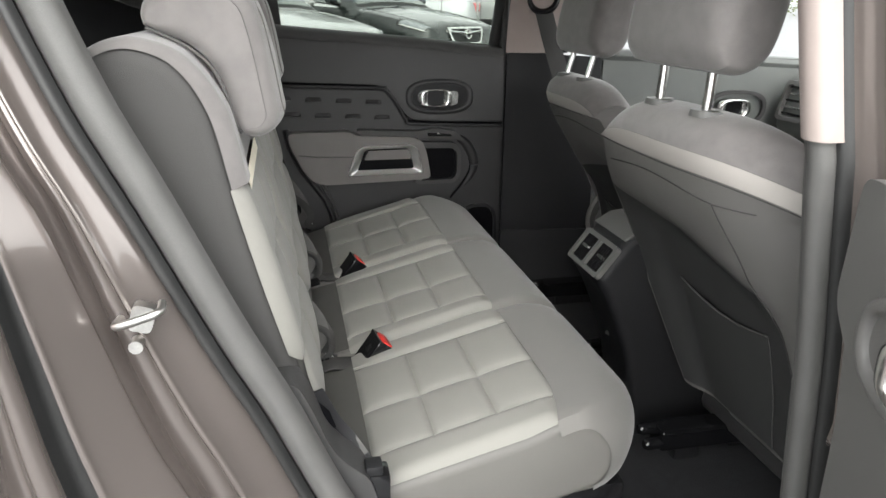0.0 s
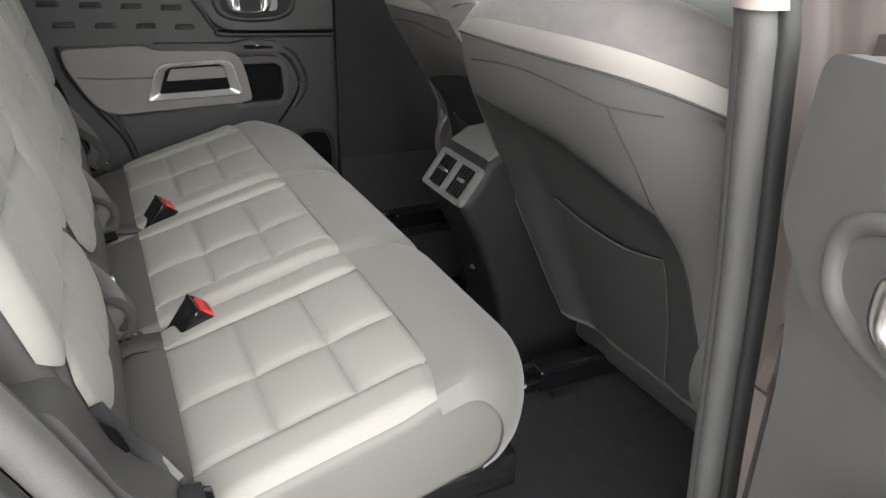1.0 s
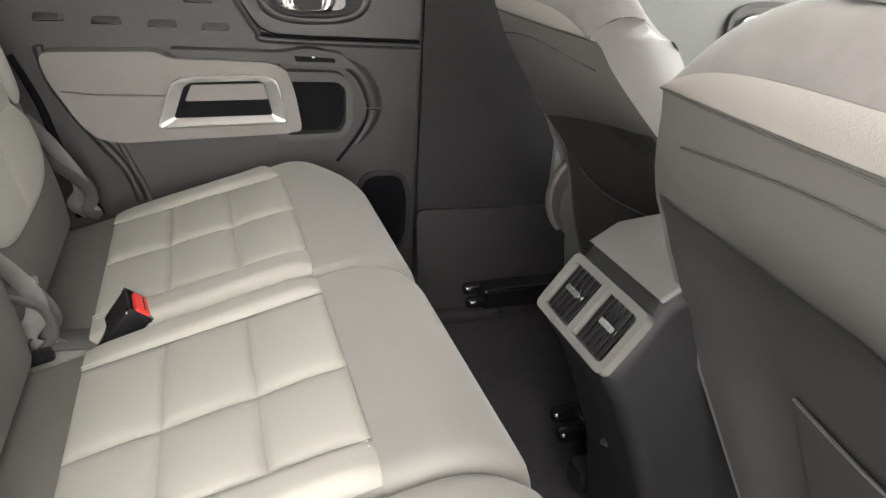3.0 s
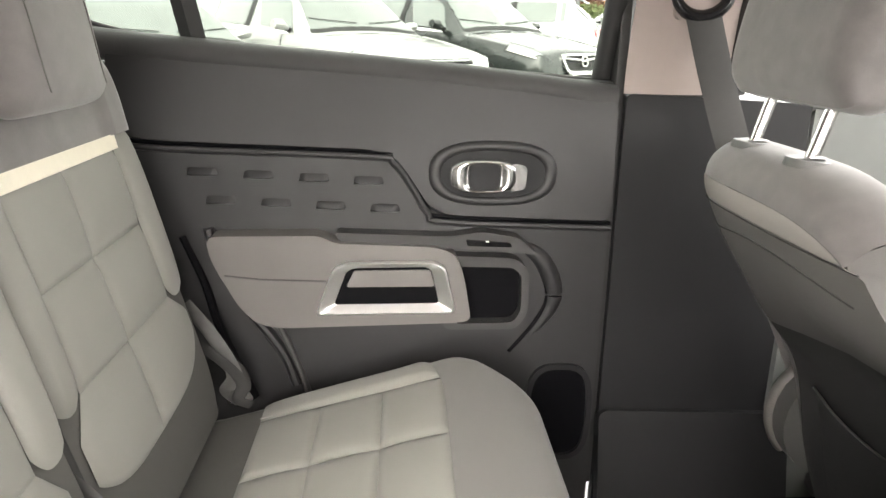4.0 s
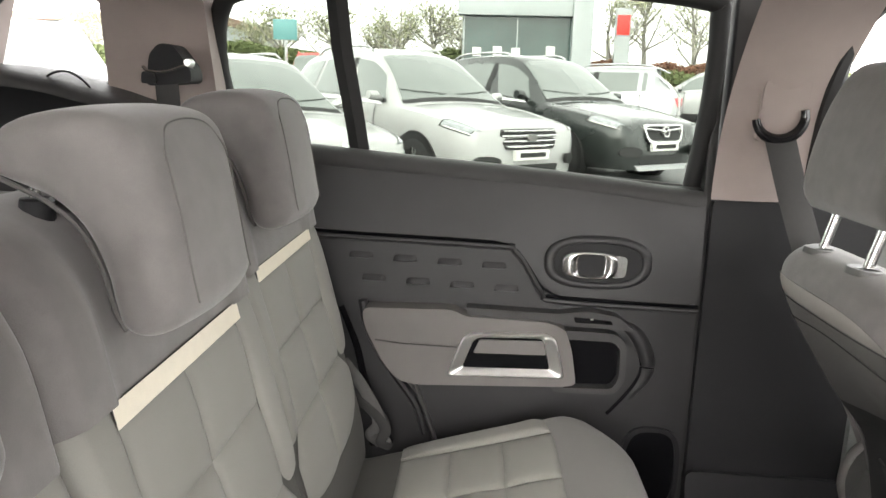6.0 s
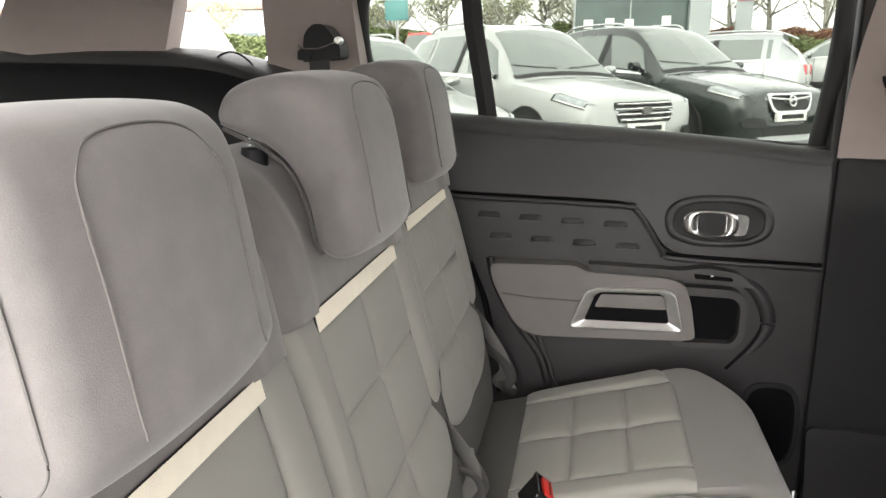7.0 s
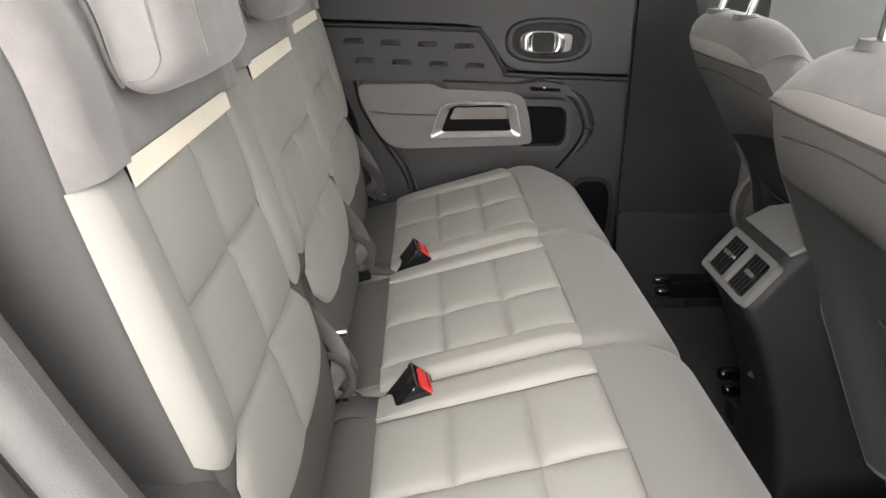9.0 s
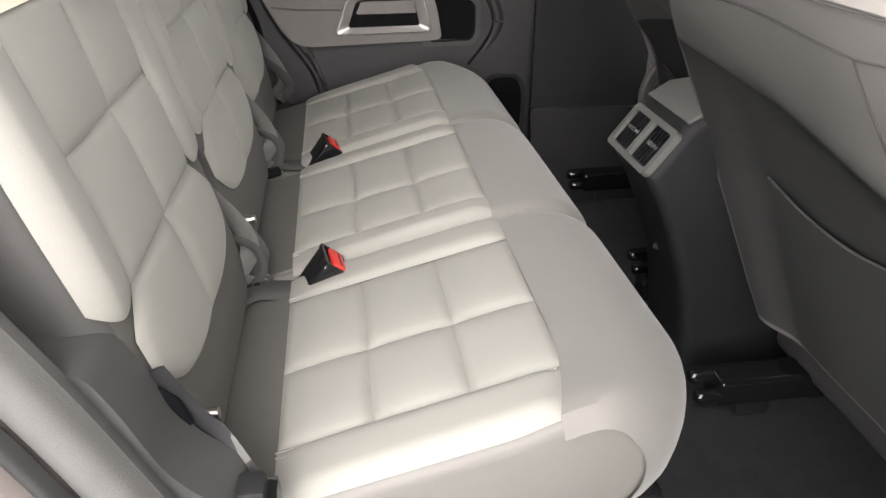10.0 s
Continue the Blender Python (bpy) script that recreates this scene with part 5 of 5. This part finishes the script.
# ---- the rest of the car's body, plain ----
setting("near_front_side", box((1.37, -0.80, 0.26), (2.60, -0.74, 1.03), 0.02, 3), PAINT, "brown-grey metallic front door side", "car body")
setting("bonnet", pillow(rounded([(2.56, 0.26), (2.56, 1.00), (2.85, 0.97), (3.25, 0.86), (3.32, 0.70), (3.30, 0.26)], 0.06), -0.78, 0.80, 0.06), PAINT, "brown-grey metallic bonnet and nose", "car body")
for x in (0.20, 2.60):
    for y, sgn in ((-0.71, -1), (0.70, 1)):
        w = thing("road_wheel", (x, y, 0.042), "black-tyred road wheel of the parked car", "wheel", "wheels of the car")
        part("tyre", tube([(x, y - 0.08, 0.327), (x, y - 0.07, 0.327), (x, y + 0.07, 0.327), (x, y + 0.08, 0.327)], [0.255, 0.285, 0.285, 0.255], 32, up=(1, 0, 0)), TYRE, w)
        part("rim", tube([(x, y + sgn * 0.078, 0.327), (x, y + sgn * 0.084, 0.327)], [0.19, 0.18], 28, up=(1, 0, 0)), SILVER_PAINT, w)

# ---- outside ----
PLAN = Matrix.Identity(4)
def rise(y):
    """The car park climbs gently away from the car."""
    return 0.034 * min(max(y - 1.0, 0.0), 60.0)


def lot(u, v):
    y = -400 + 401 * (2 * v) if v < 0.5 else 1 + 799 * (2 * v - 1) ** 2
    return Vector((-400 + 800 * u, y, rise(y)))


bm = sheet(lot, 20, 120)
setting("ground", bm, TARMAC, "wet grey tarmac of a car park", "ground")


def parked_car(x, y, turn, paint, label, L=4.5, W=0.92, H=1.66, belt=0.98, hood=0.96, nose=0.62, face="bars"):
    """A parked car: its nose at the origin of its own axes, its tail along +x."""
    car = thing("parked_car", (x, y, rise(y)), label, "car", "parked cars", rz=turn)
    k = H / 1.66
    hd, bl = hood - 0.96, belt - 0.98
    # x, top, half-width of the top, belt height, half-width of the body
    st = [(0.0, nose + 0.12, 0.46, nose + 0.08, 0.66), (0.07, nose + 0.22, 0.60, nose + 0.17, 0.78), (0.28, 0.91 + hd, 0.68, 0.85 + hd, 0.87), (0.70, 0.99 + hd, 0.74, 0.93 + hd, 0.915), (1.10, 1.05 + hd, 0.76, 0.98 + hd, 0.92),
          (1.32, 1.09 + hd, 0.75, 1.00 + bl, 0.92), (1.70, 1.35 * k, 0.67, 1.02 + bl, 0.92), (2.05, 1.57 * k, 0.60, 1.03 + bl, 0.92), (2.40, 1.645 * k, 0.58, 1.04 + bl, 0.92), (3.00, 1.66 * k, 0.58, 1.06 + bl, 0.92),
          (3.55, 1.63 * k, 0.57, 1.08 + bl, 0.92), (L - 0.45, 1.55 * k, 0.54, 1.10 + bl, 0.90), (L - 0.14, 1.25 * k, 0.60, 1.08 + bl, 0.86), (L, 0.95, 0.60, 0.88, 0.78)]
    rings = []
    for px, hi, yt, zb, w in st:
        yt, w = yt * W / 0.92, w * W / 0.92
        half = [(0, hi), (0.6 * yt, hi - 0.012), (0.92 * yt, hi - 0.035), (yt, hi - 0.065), (0.955 * w, zb), (0.99 * w, zb - 0.09), (w, 0.62), (0.985 * w, 0.48), (0.955 * w, 0.32), (0.88 * w, 0.25), (0, 0.25)]
        if hi - zb < 0.12:
            half[3] = (0.5 * (yt + 0.955 * w), hi - 0.04)
        rings.append([Vector((px, yy, zz)) for yy, zz in half] + [Vector((px, -yy, zz)) for yy, zz in reversed(half[1:-1])])
    cols = [smoothed([r[i] for r in rings], 4) for i in range(len(rings[0]))]
    body = part("body", loft([[c[j] for c in cols] for j in range(len(cols[0]))]), paint, car)
    xs = [p.x for p in cols[0]]

    def skin(px, col, out=0.0):
        """A place on the body: along it, and across its columns of points."""
        i = int(col)
        a, b = cols[i], cols[min(i + 1, len(cols) - 1)]
        p = Vector([float(np.interp(px, xs, [q[j] for q in a])) for j in range(3)]).lerp(Vector([float(np.interp(px, xs, [q[j] for q in b])) for j in range(3)]), col - i)
        n = (p - Vector((min(max(px, 1.6), 3.0), 0, 0.7))).normalized()
        return p + n * out

    def patch(name, x0, x1, c0, c1, mat, out=0.008, label="", lean=0.0, sgn=1, nu=10, nv=6):
        def fn(u, v):
            p = skin(x0 + (x1 - x0) * u + lean * v, c0 + (c1 - c0) * v, out)
            return Vector((p.x, p.y * sgn, p.z))
        return part(name, sheet(fn, nu, nv), mat, car, label)
    zb = belt + 0.05
    for sgn in (-1, 1):
        patch("windscreen", 1.36, 2.03, 0.0, 2.6, CAR_GLASS, 0.010, "reflecting windscreen", 0.0, sgn)
        patch("side_window", 1.80, 2.52, 3.15, 3.86, CAR_GLASS, 0.008, "", -0.26, sgn)
        patch("side_window", 2.60, 3.30, 3.15, 3.86, CAR_GLASS, 0.008, "", 0.0, sgn)
        patch("side_window", 3.38, L - 0.55, 3.15, 3.86, CAR_GLASS, 0.008, "", 0.0, sgn)
        patch("rear_window", L - 0.38, L - 0.16, 0.0, 2.6, CAR_GLASS, 0.008, "", 0.0, sgn)
        lamp = patch("headlight", 0.06, 0.44, 3.25, 4.62, LENS, 0.012, "", 0.06, sgn)
        bezel = patch("bezel", 0.05, 0.47, 3.12, 4.78, BLACK_RUBBER, 0.006, "", 0.06, sgn)
        strip = patch("light_strip", 0.08, 0.43, 4.50, 4.62, PLATE_WHITE, 0.014, "", 0.06, sgn)
        bezel.parent = strip.parent = lamp
        for gap, c0, c1 in ((1.74, 4.0, 7.3), (2.56, 4.0, 7.3), (3.36, 4.0, 6.6)):
            patch("panel_gap", gap, gap + 0.014, c0, c1, BLACK_RUBBER, 0.004, "", 0.0, sgn, 2, 8)
        for gap in (2.44, 3.24):
            patch("door_handle", gap - 0.16, gap, 4.75, 4.95, paint, 0.028, "", 0.0, sgn, 4, 3)
        patch("pillar", 2.50, 2.62, 3.12, 3.90, BLACK_RUBBER, 0.005, "", 0.0, sgn, 3, 6)
        patch("waist_strip", 1.62, L - 0.50, 3.90, 3.97, CHROME, 0.010, "", 0.0, sgn, 16, 2)
        patch("cowl", 1.30, 1.37, 0.0, 2.75, BLACK_RUBBER, 0.006, "", 0.0, sgn, 3, 6)
        wiper = [skin(1.40 + 0.10 * k / 8, 0.2 + 2.0 * k / 8, 0.022) for k in range(9)]
        part("wiper", tube([Vector((p.x, p.y * sgn, p.z)) for p in wiper], 0.005, 5), BLACK_RUBBER, car)
        crease = [skin(0.22 + 1.0 * k / 10, 2.3 + 0.3 * k / 10, 0.002) for k in range(11)]
        part("bonnet_crease", tube([Vector((p.x, p.y * sgn, p.z)) for p in crease], 0.012, 6, 0.5), paint, car)
        patch("side_cladding", 0.45, L - 0.4, 7.2, 9.0, BLACK_RUBBER, 0.010, "", 0.0, sgn, 20, 4)
    for sgn in (-1, 1):
        part("roof_bar", tube(smoothed([(2.3, sgn * 0.60 * W, H - 0.06), (2.5, sgn * 0.60 * W, H + 0.005), (3.4, sgn * 0.60 * W, H + 0.0), (3.75, sgn * 0.57 * W, H - 0.10)], 4), 0.016, 8), paint if paint is not BLACK_PAINT else CHROME, car)
        mir = part("mirror", tube([(1.66, sgn * (W * 0.93), zb + 0.06), (1.64, sgn * (W + 0.05), zb + 0.10), (1.64, sgn * (W + 0.14), zb + 0.11)], [0.03, 0.075, 0.06], 10, 0.85), paint, car)
        part("mirror_foot", box((1.60, sgn * W * 0.90 - 0.04, zb), (1.68, sgn * W * 0.90 + 0.04, zb + 0.07), 0.02), BLACK_RUBBER, mir)
        part("fog_lamp", prism(oval(sgn * 0.70 * W, 0.47, 0.13, 0.06), lambda a, b, d: Vector((0.02 + 0.5 * (abs(a) / W - 0.7) - d, a, b)), 0.05, 0.01), BLACK_RUBBER, car)
        for wx in (0.92, L - 0.92):
            part("wheel_arch", tube([(wx, sgn * (W - 0.10), 0.36), (wx, sgn * (W + 0.005), 0.36)], 0.40, 28, up=(1, 0, 0)), BLACK_RUBBER, car)
            wheel = part("wheel", tube([(wx, sgn * (W - 0.2), 0.345), (wx, sgn * (W - 0.01), 0.345), (wx, sgn * (W + 0.014), 0.345)], [0.345, 0.345, 0.31], 30, up=(1, 0, 0)), TYRE, car)
            part("rim", tube([(wx, sgn * (W + 0.008), 0.345), (wx, sgn * (W + 0.02), 0.345)], [0.235, 0.225], 28, up=(1, 0, 0)), BLACK_RUBBER, wheel)
            for k in range(10):
                a = 2 * math.pi * (k // 2) / 5 + 0.3 + (0.28 if k % 2 else -0.0)
                part("spoke", tube([(wx, sgn * (W + 0.024), 0.345), (wx + 0.22 * math.cos(a), sgn * (W + 0.022), 0.345 + 0.22 * math.sin(a))], [0.030, 0.018], 6, 0.5, (0, 1, 0)), CHROME, wheel)
    # face
    def front(a, b, d):
        return Vector((-0.01 + 0.175 * (b - nose) - d + 0.15 * (a / W) ** 2, a, b))
    if face == "strip":
        g = part("grille", prism(rounded([(-0.62 * W, nose + 0.13), (0.62 * W, nose + 0.13), (0.50 * W, nose + 0.04), (-0.50 * W, nose + 0.04)], 0.03), front, 0.03, 0.008), BLACK_RUBBER, car, "slim dark grille")
        part("badge", prism([(-0.07, nose + 0.09), (0, nose + 0.20), (0.07, nose + 0.09), (0, nose - 0.02)], front, 0.055, 0.006, 2, [(-0.035, nose + 0.09), (0, nose + 0.145), (0.035, nose + 0.09), (0, nose + 0.035)]), CHROME, g)
    elif face == "wing":
        rim_o = rounded([(-0.46 * W, nose + 0.19), (0.46 * W, nose + 0.19), (0.36 * W, nose - 0.05), (-0.36 * W, nose - 0.05)], 0.09)
        rim_i = rounded([(-0.42 * W, nose + 0.165), (0.42 * W, nose + 0.165), (0.33 * W, nose - 0.02), (-0.33 * W, nose - 0.02)], 0.08)
        g = part("grille", prism(rim_o, front, 0.025, 0), BLACK_RUBBER, car, "dark grille with a bright rim")
        part("grille_rim", prism(rim_o, front, 0.05, 0.006, 2, rim_i), CHROME, g)
        part("grille_bar", tube([front(0.42 * W * a / 10, nose + 0.105 + 0.03 * abs(a) / 10, 0.035) for a in range(-10, 11)], 0.016, 6), CHROME, g)
        part("badge", prism(oval(0, nose + 0.095, 0.065, 0.065), front, 0.06, 0.004, 2, oval(0, nose + 0.095, 0.05, 0.05)), CHROME, g)
    else:
        g = part("grille", prism(rounded([(-0.45 * W, nose + 0.19), (0.45 * W, nose + 0.19), (0.49 * W, nose + 0.10), (0.40 * W, nose - 0.03), (-0.40 * W, nose - 0.03), (-0.49 * W, nose + 0.10)], 0.03), front, 0.03, 0.008), BLACK_RUBBER, car, "dark grille")
        for k in range(4):
            z = nose + 0.005 + 0.055 * k
            half = (0.40, 0.44, 0.46, 0.43)[k] * W
            part("grille_bar", tube([front(half * a / 10, z, 0.032) for a in range(-10, 11)], 0.014, 6), CHROME, g)
        part("badge", prism(oval(0, nose + 0.095, 0.075, 0.035), front, 0.055, 0.004), VENT_GREY, g)
    part("skid_plate", prism(rounded([(-0.60 * W, 0.30), (0.60 * W, 0.30), (0.52 * W, 0.23), (-0.52 * W, 0.23)], 0.03), lambda a, b, d: Vector((0.00 - d + 0.15 * (a / W) ** 2, a, b)), 0.07, 0.01), SILVER_PAINT, car)
    part("lower_intake", prism(rounded([(-0.52 * W, 0.42), (0.52 * W, 0.42), (0.46 * W, 0.30), (-0.46 * W, 0.30)], 0.03), lambda a, b, d: Vector((0.02 - d + 0.15 * (a / W) ** 2, a, b)), 0.06, 0.01), BLACK_RUBBER, car)
    pl_ = part("number_plate", box((-0.065, -0.26, 0.475), (-0.01, 0.26, 0.585), 0.003), PLATE_WHITE, car, "white plate")
    part("plate_bar", box((-0.068, -0.20, 0.505), (-0.064, 0.20, 0.555), 0), INK, pl_, smooth=False)
    for sgn in (-1, 1):
        part("tail_lamp", box((L - 0.16, sgn * 0.70 * W - 0.13, belt - 0.12), (L + 0.012, sgn * 0.70 * W + 0.13, belt + 0.06), 0.03), TAIL_RED, car)
    return car


parked_car(1.28, 7.42, 132, WHITE_PAINT, "white crossover parked at an angle with chrome grille bars", H=1.74)
parked_car(3.06, 8.75, 130, BLACK_PAINT, "dark grey-green crossover parked beside the white one", H=1.72, face="wing")
parked_car(-0.56, 6.15, 133, WHITE_PAINT, "white hatchback parked in the row", L=4.2, H=1.63, hood=0.88, nose=0.54, belt=0.92, face="strip")
parked_car(-2.22, 4.35, 130, WHITE_PAINT, "white high-roofed car parked farther along the row", L=4.3, H=1.90, hood=1.06, nose=0.66, belt=1.10)
parked_car(-4.4, 3.3, 124, SILVER_PAINT, "silver crossover parked at the end of the row", H=1.6)
parked_car(0.55, 14.2, -18, SILVER_PAINT, "silver hatchback parked facing away with red tail lamps", L=4.0, H=1.5, belt=0.9, hood=0.86)
parked_car(4.2, 18.4, -22, WHITE_PAINT, "white hatchback parked beyond the row", L=4.0, H=1.5, belt=0.9, hood=0.86)

# showroom
PLAN = Matrix.Translation((0, 0, rise(34)))
shop = thing("showroom", (2.5, 34, 0), "pale grey car showroom with green-tinted glass front", "building")
part("wall", box((-0.3, 34.2, 0), (5.6, 48, 4.6), 0.05), CLADDING, shop)
part("fascia", box((-0.5, 33.5, 3.75), (4.75, 34.15, 4.5), 0.04), CLADDING, shop)
part("pier", box((4.7, 33.3, 0), (5.6, 34.18, 5.4), 0.04), CLADDING, shop)
for k in range(2):
    w = part("window", box((-0.2 + 2.46 * k, 34.02, 0.3), (2.24 + 2.46 * k, 34.16, 3.72), 0), SHOP_GLASS, shop, smooth=False)
    part("mullion", box((-0.24 + 2.46 * k, 33.98, 0.2), (-0.19 + 2.46 * k, 34.1, 3.74), 0.005), CLADDING, w)
for x0, z0 in ((0.2, 1.95), (1.15, 2.0), (2.0, 1.95), (3.6, 2.05)):
    part("notice", box((x0, 33.94, z0), (x0 + 0.4, 33.955, z0 + 0.4), 0), PLATE_WHITE, shop, smooth=False)
tot = thing("sign_totem", (7.2, 35, 0), "grey totem sign with a red panel", "sign")
part("post", box((6.9, 35.0, 0), (7.6, 35.2, 4.3), 0.03), CLADDING, tot)
part("panel", box((6.95, 34.94, 3.1), (7.55, 34.99, 4.0), 0.01), SIGN_RED, tot, "red panel")
PLAN = Matrix.Translation((0, 0, rise(61)))
far = thing("retail_shed", (-35, 62, 0), "long pale retail shed with a red sign", "building")
part("wall", box((-60, 62, 0), (-22, 80, 4.6), 0.05), CLADDING, far)
part("roof_edge", box((-60.4, 61.6, 4.6), (-21.7, 80, 5.3), 0.05), BRICK, far)
part("sign", box((-28.1, 61.8, 3.3), (-24.9, 61.95, 5.1), 0.02), SIGN_RED, far, "red shop sign")
part("sign_bar", box((-27.5, 61.74, 3.9), (-25.5, 61.79, 4.2), 0), PLATE_WHITE, far, smooth=False)
for k in range(5):
    part("window", box((-57 + 6 * k, 61.9, 0.5), (-53 + 6 * k, 61.98, 2.6), 0), SHOP_GLASS, far, smooth=False)
PLAN = Matrix.Translation((0, 0, rise(24)))
sg = thing("direction_sign", (-5.9, 24, 0), "small teal board on a post", "sign")
part("post", tube([(-5.9, 24, 0), (-5.9, 24, 2.9)], 0.05, 8), SILVER_PAINT, sg)
part("board", box((-6.3, 23.9, 2.2), (-5.5, 23.95, 2.85), 0.01), SIGN_TEAL, sg)
PLAN = Matrix.Identity(4)
parked_car(-4.6, 22, 100, SIGN_RED, "red hatchback parked by the hedge", L=4.0, H=1.9, belt=0.9, hood=0.86)


def leaf_mass(name, count, spot, size, mat, label, category, kind="stuff", seed=3):
    """Many small leaves, scattered by spot(rng)."""
    rng = random.Random(seed)
    vs, fs = [], []
    for k in range(count):
        c = Vector(spot(rng))
        a = Vector((rng.gauss(0, 1), rng.gauss(0, 1), rng.gauss(0, 1))).normalized() * size * rng.uniform(0.6, 1.4)
        b = a.orthogonal().normalized() * size * rng.uniform(0.4, 0.8)
        n = len(vs)
        vs += [c - a, c - b, c + a, c + b]
        fs.append((n, n + 1, n + 2, n + 3))
    me = bpy.data.meshes.new(name)
    me.from_pydata(vs, [], fs)
    me.materials.append(mat)
    return tagged(new(name, me), label, category, "", kind)


def hedge(x0, x1, y0, y1, top, bumps):
    def spot(rng):
        x = rng.uniform(x0, x1)
        h = top * (0.72 + 0.28 * noise.noise((x * bumps, y0, 1.7)) + 0.12 * noise.noise((x * bumps * 4, y0, 5)))
        return (x, rng.uniform(y0, y1), rise(y0) + h * rng.random() ** 0.5)
    return spot


leaf_mass("hedge", 40000, hedge(-45, -0.6, 41, 43.5, 3.0, 0.12), 0.11, HEDGE_GREEN, "long clipped green hedge behind the cars", "hedge", seed=4)
leaf_mass("rust_hedge", 14000, hedge(6.0, 17, 35.5, 38, 2.9, 0.2), 0.09, HEDGE_RUST, "rust-brown shrubs behind the parked cars", "shrubs", seed=5)
leaf_mass("shrubs", 16000, hedge(8.2, 45, 32.5, 35, 2.2, 0.3), 0.09, HEDGE_GREEN, "low green shrubs beside the showroom", "shrubs", seed=6)


def bare_tree(x, y, h, seed):
    rng = random.Random(seed)
    t = thing("tree", (x, y, 0), "bare spring tree with thin budding branches", "tree", "trees on the skyline")
    g0 = rise(y)
    t.location.z = g0
    pts = [(x, y, 0), (x + rng.uniform(-.2, .2), y, h * 0.3), (x + rng.uniform(-.4, .4), y, h * 0.6), (x + rng.uniform(-.6, .6), y, h * 0.95)]
    part("trunk", tube(smoothed(pts, 4), [0.22 * (1 - k / 13) + 0.02 for k in range(13)], 7), BARK, t)
    limbs, tips = [], []
    for k in range(16):
        z0 = h * rng.uniform(0.25, 0.8)
        a = rng.uniform(0, 6.28)
        r = (h - z0) * 0.55 + 0.4
        e = Vector((x + math.cos(a) * r, y + math.sin(a) * r, z0 + r * rng.uniform(0.6, 1.2)))
        s = Vector((x, y, z0))
        limbs.append(tube([s, s.lerp(e, 0.5) + Vector((0, 0, -0.1 * r)), e], [0.07, 0.045, 0.015], 5))
        for j in range(5):
            f = s.lerp(e, rng.uniform(0.35, 1))
            g = f + Vector((rng.gauss(0, .5), rng.gauss(0, .5), rng.uniform(0.2, 1.0))) * r * 0.4
            limbs.append(tube([f, g], [0.025, 0.008], 4))
            tips += [f, g]
    part("limb", joined(*limbs), BARK, t)
    vs, fs = [], []
    for p in tips:
        for j in range(6):
            c = p + Vector((rng.gauss(0, .35), rng.gauss(0, .35), rng.gauss(0, .35)))
            a = Vector((rng.gauss(0, 1), rng.gauss(0, 1), rng.gauss(0, 1))).normalized() * 0.09
            b = a.orthogonal() * 0.5
            n = len(vs)
            vs += [c - a, c - b, c + a, c + b]
            fs.append((n, n + 1, n + 2, n + 3))
    bm = bmesh.new()
    me = bpy.data.meshes.new("crown")
    me.from_pydata([v - Vector((x, y, 0)) for v in vs], [], fs)
    me.materials.append(TWIG)
    bm.free()
    ob = new("crown", me)
    ob.parent = t


for k, (x, y, h) in enumerate(((-20, 50, 4.6), (-16, 52, 4.2), (-12.5, 48, 4.8), (-9.5, 49, 5.0), (-7, 51, 4.4), (-5, 47, 5.2), (-2.5, 48, 5.6), (-1.0, 52, 5.0), (9, 48, 6.4), (11.5, 50, 7.4), (14, 47, 6.6), (17, 49, 7.6), (-27, 52, 5.0), (21, 50, 7))):
    bare_tree(x, y, h, 20 + k)
